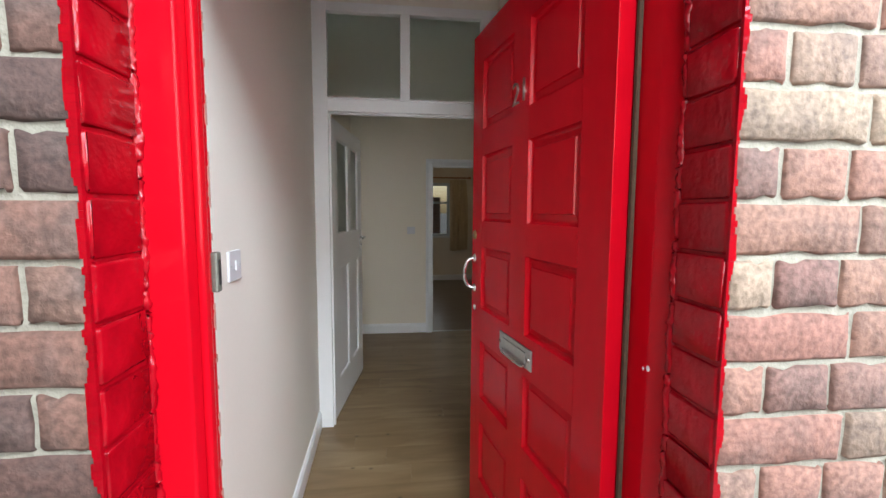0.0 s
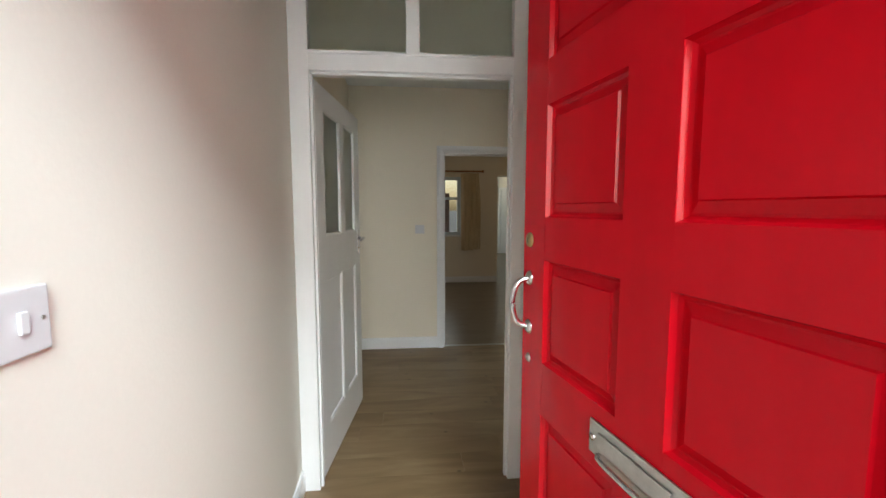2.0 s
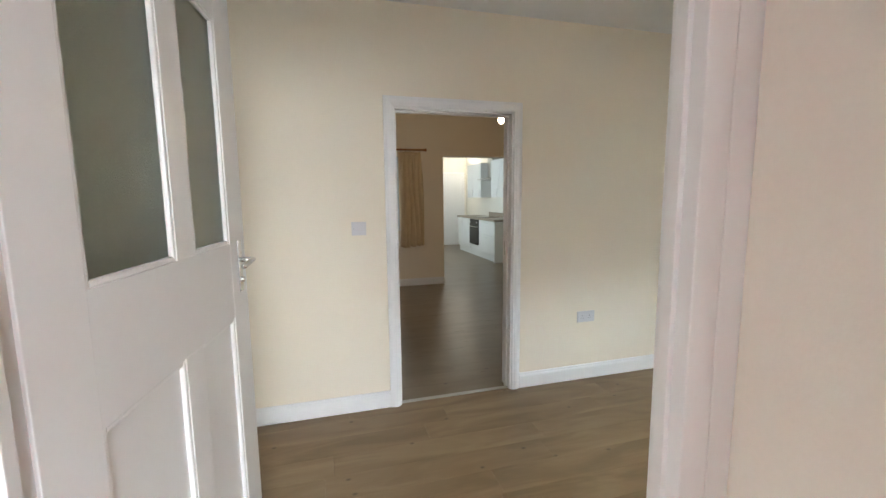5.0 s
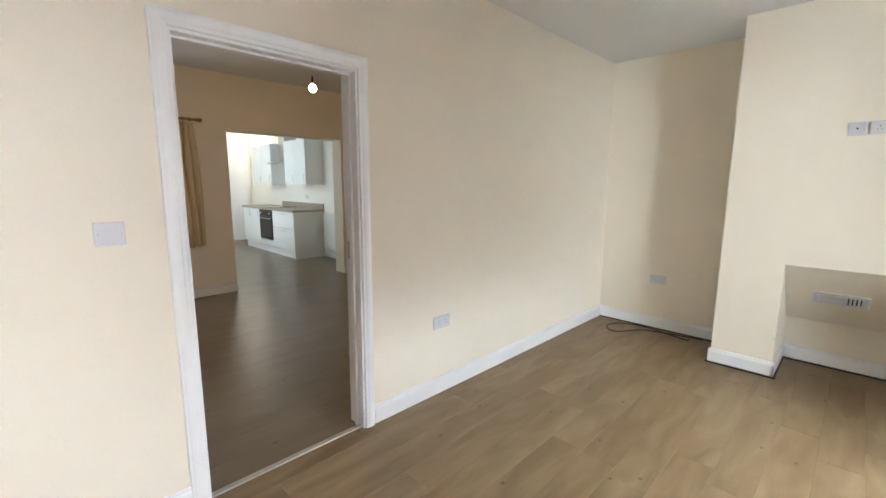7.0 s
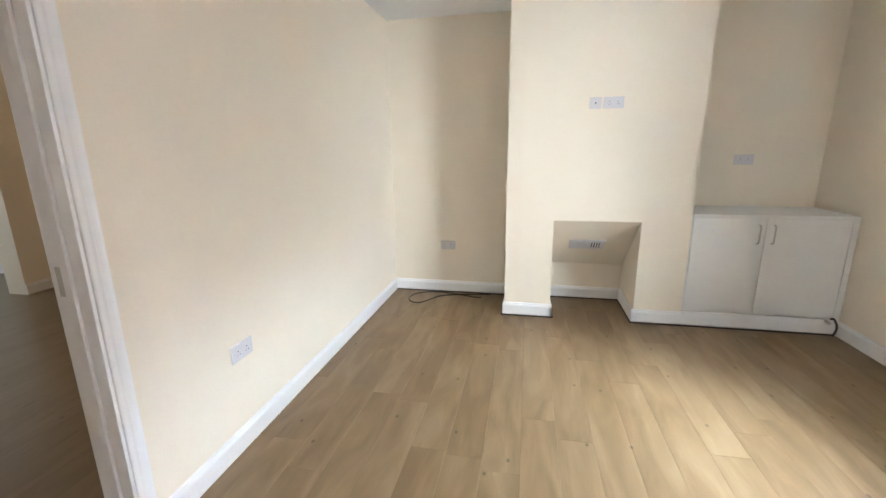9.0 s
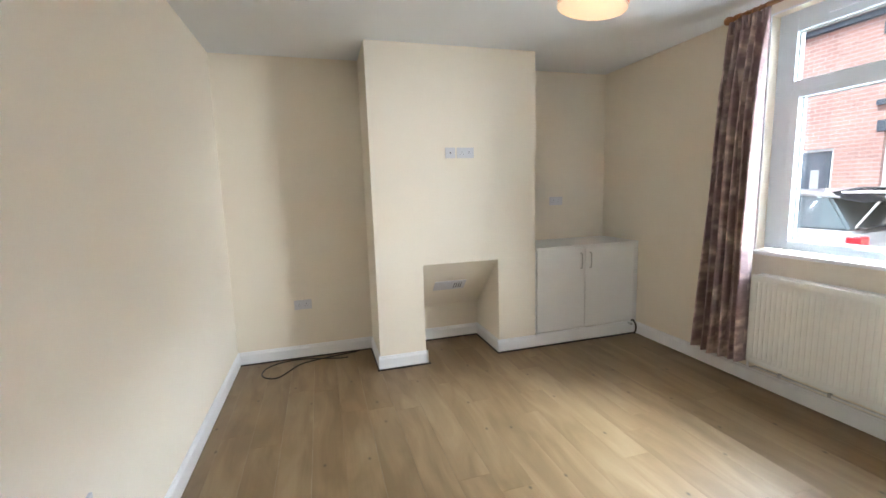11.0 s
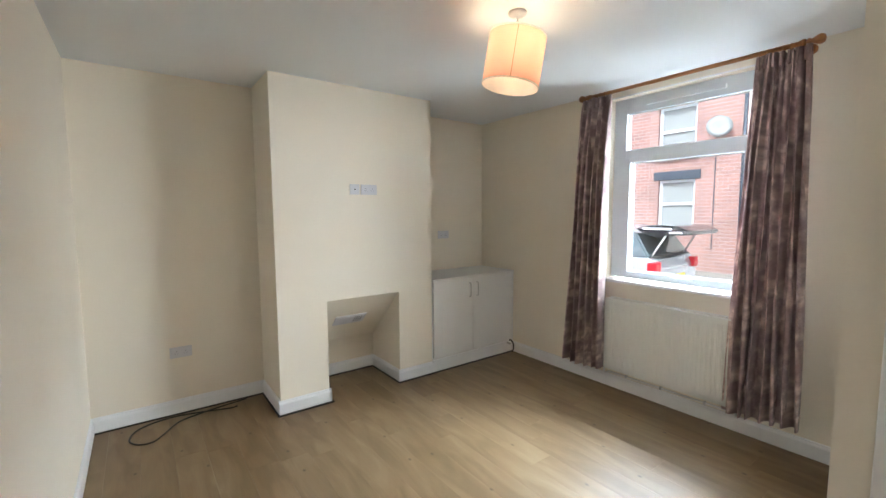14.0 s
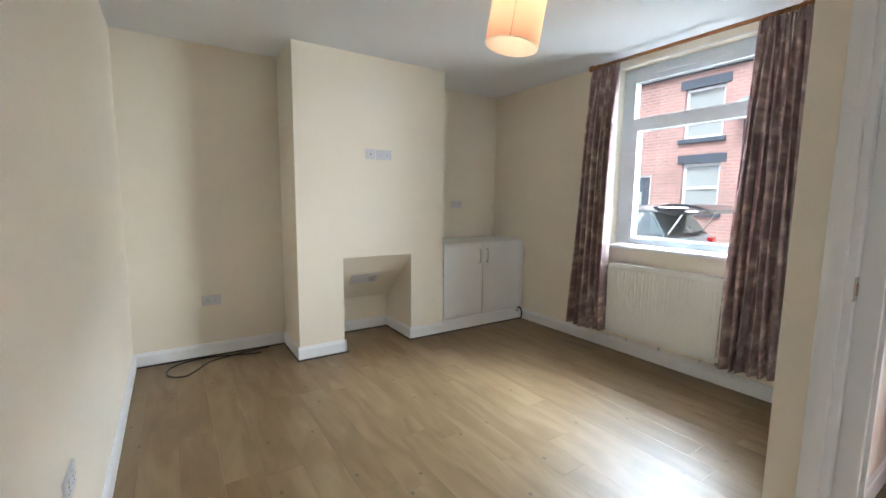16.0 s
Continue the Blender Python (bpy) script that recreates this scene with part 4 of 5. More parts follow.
for x in (1.42, 1.75, 2.05):
    part("clip", boxes((x, x + 0.018, FR, -3.728, 0.126, 0.15), bevel=0.002), M_STEEL if x == 1.75 else M_PLAST, pr)


def curtain(name, top, bottom, z1, z0, y, folds, material, label, seed, depth=0.045):
    """A pleated curtain hung from pinched pleats: waves deepen and drift towards the hem."""
    rng = random.Random(seed)
    nu, nv = folds * 10, 34
    ph = [rng.uniform(-0.5, 0.5) for _ in range(folds + 1)]
    am = [rng.uniform(0.65, 1.3) for _ in range(folds + 1)]
    bm = bmesh.new()
    uv = bm.loops.layers.uv.new("UVMap")
    grid = []
    for j in range(nv + 1):
        v = j / nv
        row = []
        for i in range(nu + 1):
            u = i / nu
            k = min(int(u * folds), folds - 1)
            f = u * folds - k
            a = am[k] * (1 - f) + am[k + 1] * f
            p = ph[k] * (1 - f) + ph[k + 1] * f
            xa, xb = top[0] + (top[1] - top[0]) * u, bottom[0] + (bottom[1] - bottom[0]) * u
            s = v ** 0.8
            x = xa + (xb - xa) * s + 0.010 * math.sin(5 * v + 9 * p)
            w = math.sin(2 * math.pi * (u * folds + p * v * 0.6))
            w2 = math.sin(2 * math.pi * (u * folds * 2.3 + 1.3) + 3 * v)
            w = math.copysign(abs(w) ** 0.75, w)
            d = depth * a * (0.45 + 0.55 * min(1, v * 4)) * w + 0.007 * w2 * (1 - v * 0.5) + 0.009 * math.sin(2 * math.pi * u * folds * 3 + 0.7 * p) * max(0.0, 1 - v * 8)
            x += 0.012 * a * math.cos(2 * math.pi * u * folds) * min(1, v * 4)
            row.append((bm.verts.new((x, y + d, z1 + (z0 - z1) * v + (0.006 * w + 0.016 * math.sin(3.1 * u + seed) if j == nv else 0.006 * math.sin(9 * u + seed) * (1 - v) ** 6))), u * folds * 0.13, v * 2.3))
        grid.append(row)
    for a, b in zip(grid, grid[1:]):
        for i in range(nu):
            q = (a[i], a[i + 1], b[i + 1], b[i])
            fc = bm.faces.new([t[0] for t in q])
            for lp, t in zip(fc.loops, q):
                lp[uv].uv = (t[1], t[2])
    c = thing(name, pose(0, 0, 0), label, "curtain", "curtains at the " + ("front" if y < 0 else "rear") + " window")
    cl = part("cloth", bm, material, c, smooth=True)
    sol = cl.modifiers.new("thickness", "SOLIDIFY")
    sol.thickness = 0.004
    n = folds
    for i in range(n):
        x = top[0] + (top[1] - top[0]) * (i + 0.5) / n
        part("heading_pleat", box(bmesh.new(), x - 0.007, x + 0.007, y + 0.010, y + 0.034, z1 - 0.085, z1 - 0.004, 0.005), material, c)
        bm = bmesh.new()
        lathe(bm, [(0.022, -0.004), (0.026, 0), (0.022, 0.004), (0.0185, 0), (0.022, -0.004)], 16, (x, POLE_Y if y < 0 else y, POLE_Z - 0.008 if y < 0 else z1 + 0.035), "X")
        rod(bm, (x, y, z1 - 0.01), (x, y, z1 + 0.012), 0.002, seg=6)
        part("ring", bm, M_WOOD, c, "wooden curtain ring", smooth=True)
    return c


POLE_Y, POLE_Z = -3.572, 2.572
curtain("curtain", (2.165, 2.43), (2.19, 2.60), 2.548, 0.215, POLE_Y + 0.012, 6, M_CURT, "mauve-brown printed curtain drawn to the side of the window", 3, 0.058)
curtain("curtain", (0.90, 1.17), (0.83, 1.255), 2.548, 0.215, POLE_Y + 0.012, 7, M_CURT, "mauve-brown printed curtain bunched at the wall side", 8, 0.058)
cp = thing("curtain_pole", pose(0, 0, 0), "varnished pine curtain pole with turned finials", "curtain pole")
bm = bmesh.new()
rod(bm, (0.92, POLE_Y, POLE_Z), (2.40, POLE_Y, POLE_Z), 0.014, seg=16)
part("pole", bm, M_WOOD, cp, smooth=True)
for x, s in ((2.40, 1), (0.92, -1)):
    part("finial", lathe(bmesh.new(), [(0.014, 0), (0.021, s * 0.006), (0.013, s * 0.014), (0.016, s * 0.024), (0.027, s * 0.045), (0.029, s * 0.06), (0.022, s * 0.075), (0.001, s * 0.082)], 18, (x, POLE_Y, POLE_Z), "X"), M_WOOD, cp, smooth=True)
for x in (0.94, 2.385):
    bm = bmesh.new()
    rod(bm, (x, FR, POLE_Z), (x, POLE_Y, POLE_Z), 0.010)
    lathe(bm, [(0.03, FR), (0.03, FR + 0.012), (0.012, FR + 0.02)], 16, (x, 0, POLE_Z), "Y")
    lathe(bm, [(0.015, -0.009), (0.021, -0.009), (0.021, 0.009), (0.015, 0.009)], 16, (x, POLE_Y, POLE_Z), "X")
    part("bracket", bm, M_WOOD, cp, smooth=True)


def drum(r, z0, z1):
    bm = bmesh.new()
    lathe(bm, [(r, z0), (r, z1)], 40)
    bmesh.ops.delete(bm, geom=[f for f in bm.faces if len(f.verts) > 4], context="FACES")
    return bm


def pendant(name, x, y, z, label):
    p = thing(name, pose(x, y, 0), label, "ceiling light")
    part("ceiling_rose", lathe(bmesh.new(), [(0.048, CEIL), (0.047, CEIL - 0.012), (0.03, CEIL - 0.024), (0.008, CEIL - 0.03)], 22), M_PLAST, p, smooth=True)
    bm = bmesh.new()
    rod(bm, (0, 0, z + 0.29), (0, 0, CEIL - 0.02), 0.0035, seg=8)
    part("flex", bm, M_PLAST, p, smooth=True)
    hang = z + 0.235
    s = part("shade", drum(0.150, -0.235, 0.022), M_SHADE, p, "peach fabric drum shade, lit from inside", smooth=True)
    s.matrix_basis = pose(0, 0, hang, 7.5, -5.0, 0)
    part("lining", drum(0.1475, -0.234, 0.021), M_LINING, s, "white lining", smooth=True)
    bm = bmesh.new()
    tube(bm, [(0.1512 * math.cos(2.35), 0.1512 * math.sin(2.35), -0.234), (0.1512 * math.cos(2.35), 0.1512 * math.sin(2.35), 0.021)], 0.0017, 6)
    part("seam", bm, M_WOOD, s, "darker stitched seam")
    for h in (-0.235, 0.022):
        part("rim", lathe(bmesh.new(), [(0.1480, h - 0.003), (0.1522, h - 0.003), (0.1522, h + 0.003), (0.1480, h + 0.003), (0.1480, h - 0.003)], 40), M_LINING, s, smooth=True)
    bm = bmesh.new()
    for a in (0.3, 2.4, 4.5):
        rod(bm, (0.02 * math.cos(a), 0.02 * math.sin(a), -0.03), (0.149 * math.cos(a), 0.149 * math.sin(a), 0.018), 0.0017, seg=6)
    part("carrier_ring", bm, M_STEEL, s)
    part("lamp_holder", lathe(bmesh.new(), [(0.018, z + 0.235), (0.02, z + 0.24), (0.02, z + 0.275), (0.012, z + 0.30)], 16), M_PLAST, p, smooth=True)
    b = part("bulb", lathe(bmesh.new(), [(0.001, z + 0.145), (0.018, z + 0.15), (0.029, z + 0.175), (0.026, z + 0.20), (0.014, z + 0.225), (0.013, z + 0.235)], 18), M_BULB, p, "lit bulb", smooth=True)
    b.visible_shadow = False


pendant("pendant_light", 1.755, -2.015, 2.25, "peach drum shade pendant, lit, hanging from the ceiling")


# alcove cupboard
def cupboard():
    c = thing("alcove_cupboard", pose(0, 0, 0), "white two-door cupboard built into the alcove", "cupboard")
    ya, yb, x0, top = -3.745, -2.632, 3.432, 0.935
    part("body", boxes((x0 + 0.02, RGT, ya, yb, 0.128, top - 0.018)), M_CUP, c)
    part("plinth", boxes((x0 + 0.004, x0 + 0.02, ya, yb, 0.004, 0.128), bevel=0.003), M_GLOSS, c)
    part("worktop", boxes((x0 - 0.004, RGT, ya, yb, top - 0.018, top), bevel=0.003), M_CUP, c)
    part("side_filler", boxes((x0, x0 + 0.02, ya, ya + 0.04, 0.128, top - 0.018), bevel=0.002), M_CUP, c)
    for a, b, hy in ((-3.142, yb - 0.006, -3.096), (ya + 0.044, -3.146, -3.196)):
        d = part("cupboard_door", boxes((x0, x0 + 0.018, a, b, 0.150, top - 0.022), bevel=0.0025), M_CUP, c)
        bm = bmesh.new()
        tube(bm, [(x0, hy, 0.715), (x0 - 0.022, hy, 0.722), (x0 - 0.026, hy, 0.75), (x0 - 0.026, hy, 0.825), (x0 - 0.022, hy, 0.853), (x0, hy, 0.86)], 0.0055)
        part("handle", bm, M_STEEL, d, "satin steel bow handle", smooth=True)


cupboard()


def plate(name, m, w, h, label, sockets=0, switch=0, aerial=False):
    """A wall plate in the plane y = 0, facing -y, centred at its own origin."""
    p = thing(name, m, label, "socket" if not switch else "light switch")
    part("faceplate", boxes((-w / 2, w / 2, -0.009, 0.0, -h / 2, h / 2), bevel=0.003), M_PLAST, p)
    for i in range(sockets):
        cx = (i - (sockets - 1) / 2) * 0.062
        bm = boxes((cx - 0.004, cx + 0.004, -0.0098, -0.0088, 0.006, 0.010), (cx - 0.013, cx - 0.007, -0.0098, -0.0088, -0.012, -0.009), (cx + 0.007, cx + 0.013, -0.0098, -0.0088, -0.012, -0.009))
        part("socket_slots", bm, M_DARK, p)
        part("rocker", boxes((cx - 0.006, cx + 0.006, -0.012, -0.009, 0.018, 0.034), bevel=0.0015), M_PLAST, p)
    if switch:
        part("rocker", boxes((-0.0065, 0.0065, -0.0145, -0.009, -0.014, 0.014), bevel=0.002), M_PLAST, p)
    if aerial:
        bm = bmesh.new()
        rod(bm, (0, -0.0135, 0), (0, -0.009, 0), 0.006)
        part("aerial_jack", bm, M_DARK, p)
    for s in (-1, 1):
        bm = bmesh.new()
        rod(bm, (s * (w / 2 - 0.012), -0.0102, 0), (s * (w / 2 - 0.012), -0.0088, 0), 0.003, seg=8)
        part("screw", bm, M_STEEL, p)
    return p


plate("light_switch", pose(HX(-3.68), -3.68, 1.30, 0, 0, 90), 0.086, 0.086, "white single light switch on the hall wall", switch=1)
plate("light_switch", pose(-0.175, 0, 1.235, 0, 0, 0), 0.092, 0.086, "white blank double plate on the magnolia wall beside the doorway")
plate("double_socket", pose(1.525, 0, 0.503, 0, 0, 0), 0.15, 0.086, "white double socket low on the magnolia wall", 2)
plate("double_socket", pose(RGT, -0.572, 0.497, 0, 0, -90), 0.15, 0.086, "white double socket low in the alcove", 2)
plate("double_socket", pose(CH, -1.975, 1.785, 0, 0, -90), 0.15, 0.086, "white double socket high on the chimney breast", 2)
plate("aerial_socket", pose(CH, -1.843, 1.785, 0, 0, -90), 0.086, 0.086, "white aerial socket high on the chimney breast", aerial=True)
plate("double_socket", pose(RGT, -3.16, 1.335, 0, 0, -90), 0.15, 0.086, "white double socket above the alcove cupboard", 2)

# louvred vent in the fireplace
v = thing("wall_vent", pose(3.716, -1.885, 0.6115, 0, -46.2, 0), "white plastic louvred vent on the sloping fireplace board", "vent")
part("vent_frame", boxes((-0.010, 0, -0.15, 0.15, -0.07, 0.07), bevel=0.003), M_PLAST, v)
for i in range(12):
    y = -0.118 + i * 0.0215
    part("slat", boxes((-0.0135, -0.0095, y - 0.006, y + 0.006, -0.045, 0.045), bevel=0.0015), M_PLAST, v)
for i in range(4):
    y = -0.107 + i * 0.0215
    part("slot", boxes((-0.0112, -0.0098, y - 0.004, y + 0.004, -0.042, 0.042)), M_DARK, v, "dark open slot")

# loose cable and the cut pipe end by the cupboard
cb = thing("loose_cable", pose(0, 0, 0), "black cable lying in a loop on the floor by the wall", "cable")
part("cable", tube(bmesh.new(), [(3.83, -0.93, 0.006), (3.82, -0.88, 0.006), (3.87, -0.72, 0.006), (3.92, -0.52, 0.006), (3.90, -0.36, 0.006), (3.82, -0.25, 0.006), (3.69, -0.22, 0.006), (3.60, -0.27, 0.006), (3.58, -0.35, 0.006), (3.66, -0.42, 0.006), (3.80, -0.52, 0.007), (3.86, -0.66, 0.006), (3.90, -0.84, 0.006), (3.93, -1.02, 0.006)], 0.0055), M_DARK, cb, smooth=True)
cb = thing("pipe_tail", pose(0, 0, 0), "short black pipe tail in the corner by the cupboard", "cable")
part("cable", tube(bmesh.new(), [(3.40, -3.70, 0.005), (3.39, -3.71, 0.05), (3.40, -3.715, 0.10), (3.42, -3.70, 0.14), (3.436, -3.69, 0.13)], 0.008), M_DARK, cb, smooth=True)
bm = bmesh.new()
rod(bm, (3.43, -3.655, 0.115), (3.385, -3.655, 0.115), 0.011)
part("valve", bm, M_STEEL, cb, smooth=True)

# ---- rear room ----
w = thing("window_2", pose(0, 0, 0), "white plastic rear window", "window", kind="structure")
for r in ((-0.40, -0.34, 0.93, 2.06), (0.72, 0.78, 0.93, 2.06), (-0.34, 0.72, 0.93, 0.99), (-0.34, 0.72, 2.0, 2.06), (0.17, 0.22, 0.99, 2.0), (0.22, 0.72, 1.62, 1.67)):
    part("window_frame", boxes((r[0], r[1], RY + 0.10, RY + 0.17, r[2], r[3]), bevel=0.004), M_UPVC, w)
p = part("pane", boxes((-0.34, 0.72, RY + 0.13, RY + 0.136, 0.99, 2.0)), M_GLASS, w)
p.visible_shadow = False
part("window_sill", boxes((-0.43, 0.81, RY - 0.03, RY + 0.10, 0.905, 0.93), bevel=0.005), M_GLOSS, w)
curtain("curtain", (0.76, 1.10), (0.74, 1.13), 2.12, 0.66, RY - 0.09, 5, M_CURT2, "plain beige curtain at the rear window", 4, 0.035)
cp = thing("curtain_pole", pose(0, 0, 0), "dark wooden curtain pole over the rear window", "curtain pole")
bm = bmesh.new()
rod(bm, (-0.55, RY - 0.09, 2.155), (1.13, RY - 0.09, 2.155), 0.014)
part("pole", bm, M_WOOD, cp, smooth=True)
part("finial", lathe(bmesh.new(), [(0.014, 0), (0.02, 0.01), (0.014, 0.02), (0.026, 0.045), (0.02, 0.065), (0.001, 0.07)], 14, (1.13, RY - 0.09, 2.155), "X"), M_WOOD, cp, smooth=True)
bm = bmesh.new()
rod(bm, (1.10, RY - 0.09, 2.155), (1.10, RY, 2.155), 0.01)
part("bracket", bm, M_WOOD, cp, smooth=True)
rl = thing("pendant_bulb_light", pose(RB[0], RB[1], 0), "bare lit bulb hanging from a ceiling rose", "ceiling light")
part("ceiling_rose", lathe(bmesh.new(), [(0.05, REAR_CEIL), (0.048, REAR_CEIL - 0.012), (0.01, REAR_CEIL - 0.03)], 20), M_PLAST, rl, smooth=True)
bm = bmesh.new()
rod(bm, (0, 0, RB[2] + 0.09), (0, 0, REAR_CEIL - 0.02), 0.0035, seg=8)
part("flex", bm, M_PLAST, rl)
part("lamp_holder", lathe(bmesh.new(), [(0.010, RB[2] + 0.045), (0.011, RB[2] + 0.05), (0.010, RB[2] + 0.09), (0.004, RB[2] + 0.11)], 14), M_GAP, rl, smooth=True)
b = part("bulb", ball(bmesh.new(), (0, 0, RB[2]), 0.034, 1, 1, 1.05), M_BULB, rl, "lit bulb", smooth=True)
b.visible_shadow = False
sd = thing("smoke_alarm", pose(1.78, 2.6, REAR_CEIL), "round white smoke alarm on the ceiling", "smoke alarm")
part("case", lathe(bmesh.new(), [(0.055, 0), (0.055, -0.018), (0.045, -0.032), (0.02, -0.036), (0.001, -0.036)], 22), M_PLAST, sd, smooth=True)


# ---- kitchen ----
def unit(name, y0, y1, label, fronts, x0=3.10, z0=0.15, z1=0.885, depth=0.60, wall=False):
    u = thing(name, pose(0, 0, 0), label, "kitchen unit", "kitchen wall units" if wall else "kitchen base units")
    part("body", boxes((x0 + 0.02, x0 + depth, y0, y1, z0, z1), bevel=0.001), M_UNIT, u)
    for kind, a, b, c, d in fronts:
        f = part("drawer_front" if kind == "drawer" else "unit_door", boxes((x0, x0 + 0.019, a + 0.002, b - 0.002, c + 0.002, d - 0.002), bevel=0.002), M_UNIT, u)
        bm = bmesh.new()
        if kind == "drawer":
            m = (a + b) / 2
            tube(bm, [(x0, m - 0.08, d - 0.05), (x0 - 0.025, m - 0.07, d - 0.05), (x0 - 0.025, m + 0.07, d - 0.05), (x0, m + 0.08, d - 0.05)], 0.006)
        else:
            hy, hz = (a + 0.045, d - 0.16) if not wall else (a + 0.045, c + 0.05)
            tube(bm, [(x0, hy, hz), (x0 - 0.025, hy, hz + 0.01), (x0 - 0.025, hy, hz + 0.12), (x0, hy, hz + 0.13)], 0.006)
        part("handle", bm, M_STEEL, f, "steel bow handle", smooth=True)
    if not wall:
        part("plinth", boxes((x0 + 0.05, x0 + 0.065, y0, y1, 0.0, 0.14), bevel=0.001), M_UNIT, u)
        for yy in (y0 + 0.05, y1 - 0.05):
            part("unit_leg", boxes((x0 + 0.10, x0 + 0.13, yy - 0.015, yy + 0.015, 0, z0)), M_DARK, u)
    return u


unit("drawer_unit", 5.52, 6.44, "white gloss drawer unit with two deep drawers", [("drawer", 5.52, 6.44, 0.15, 0.56), ("drawer", 5.52, 6.44, 0.56, 0.885)])
unit("oven_housing", 6.44, 7.08, "white housing round a built-in oven", [])
ov = thing("oven", pose(0, 0, 0), "black glass built-in oven with a steel handle", "oven")
part("oven_door", boxes((3.085, 3.12, 6.46, 7.06, 0.28, 0.74), bevel=0.004), M_OVEN, ov)
part("control_panel", boxes((3.088, 3.12, 6.46, 7.06, 0.745, 0.88), bevel=0.003), M_OVEN, ov)
bm = bmesh.new()
tube(bm, [(3.085, 6.5, 0.71), (3.05, 6.51, 0.71), (3.05, 7.01, 0.71), (3.085, 7.02, 0.71)], 0.009)
part("handle", bm, M_STEEL, ov, smooth=True)
for yy in (6.55, 6.97):
    part("knob", lathe(bmesh.new(), [(0.02, 3.088), (0.018, 3.07), (0.001, 3.068)], 14, (0, yy, 0.81), "X"), M_STEEL, ov, smooth=True)
unit("base_unit", 7.08, 8.0, "white gloss base unit", [("door", 7.08, 7.54, 0.15, 0.885), ("door", 7.54, 8.0, 0.15, 0.885)])
ep = thing("end_panel", pose(0, 0, 0), "white end panel of the kitchen units", "panel")
part("panel", boxes((3.10, KW, 5.50, 5.518, 0.0, 0.885), bevel=0.002), M_UNIT, ep)
wt = thing("worktop", pose(0, 0, 0), "brown stone-look laminate worktop with upstand", "worktop")
part("top", boxes((3.075, KW, 5.48, 8.03, 0.886, 0.925), bevel=0.004), M_WORK, wt)
part("upstand", boxes((KW - 0.02, KW, 5.48, 7.3, 0.925, 1.03), bevel=0.002), M_WORK, wt)
hb = thing("hob", pose(0, 0, 0), "flat black glass hob on the worktop", "hob")
part("glass", boxes((3.17, 3.62, 6.46, 7.04, 0.926, 0.934), bevel=0.002), M_OVEN, hb)
unit("wall_unit", 5.46, 6.34, "white gloss wall unit with two doors", [("door", 5.46, 5.90, 1.40, 2.24), ("door", 5.90, 6.34, 1.40, 2.24)], 3.36, 1.40, 2.24, KW - 3.36, True)
unit("wall_unit", 6.99, 7.97, "white gloss wall unit with two doors", [("door", 6.99, 7.48, 1.40, 2.24), ("door", 7.48, 7.97, 1.40, 2.24)], 3.36, 1.40, 2.24, KW - 3.36, True)
ch = thing("cooker_hood", pose(0, 0, 0), "steel chimney cooker hood between the wall units", "cooker hood")
part("canopy", boxes((3.26, KW, 6.36, 6.96, 1.815, 1.85), bevel=0.004), M_STEEL, ch)
part("chimney", boxes((3.46, KW, 6.52, 6.80, 1.85, REAR_CEIL), bevel=0.002), M_STEEL, ch)
r = thing("radiator", pose(0, 0, 0), "small white panel radiator on the kitchen wall", "radiator")
part("front_panel", boxes((KW - 0.09, KW - 0.055, 4.55, 5.36, 0.18, 0.85), bevel=0.006), M_RAD, r)
part("bracket", boxes((KW - 0.055, KW, 4.8, 4.83, 0.4, 0.8)), M_RAD, r)
plate("double_socket", pose(KW, 6.15, 1.15, 0, 0, -90), 0.15, 0.086, "white double socket above the worktop", 2)
kd = thing("door_1", pose(0, 0, 0), "plain white door at the end of the kitchen", "door", kind="structure")
part("door_leaf", boxes((2.80, 3.57, 9.05, 9.09, 0.005, 2.05), bevel=0.003), M_GLOSS, kd)
part("architrave", boxes((2.72, 2.79, 9.07, 9.1, 0, 2.13), (3.58, 3.65, 9.07, 9.1, 0, 2.13), (2.79, 3.58, 9.07, 9.1, 2.06, 2.13), bevel=0.003), M_GLOSS, kd)
sb = thing("spotlight_bar", pose(3.27, 8.4, REAR_CEIL, 0, 0, -70), "chrome bar of lit spotlights on the kitchen ceiling", "ceiling light")
part("bar", boxes((-0.35, 0.35, -0.02, 0.02, -0.03, 0), bevel=0.004), M_CHROME, sb)
for i in range(3):
    x = -0.28 + i * 0.28
    h = part("spot_head", lathe(bmesh.new(), [(0.012, -0.03), (0.014, -0.06), (0.032, -0.075), (0.036, -0.13), (0.030, -0.13)], 16, (x, 0, 0)), M_CHROME, sb, smooth=True)
    g = part("lens", ball(bmesh.new(), (x, 0, -0.128), 0.029, 1, 1, 0.3), M_SPOTG, h, "lit lens", smooth=True)
    g.visible_shadow = False
w = thing("window_3", pose(0, 0, 0), "white plastic kitchen window", "window", kind="structure")
for r in ((5.3, 5.36, 0.95, 2.2), (7.84, 7.9, 0.95, 2.2), (5.36, 7.84, 0.95, 1.01), (5.36, 7.84, 2.14, 2.2), (6.57, 6.63, 1.01, 2.14)):
    part("window_frame", boxes((1.40, 1.46, r[0], r[1], r[2], r[3]), bevel=0.004), M_UPVC, w)
p = part("pane", boxes((1.428, 1.434, 5.36, 7.84, 1.01, 2.14)), M_GLASS, w)
p.visible_shadow = False

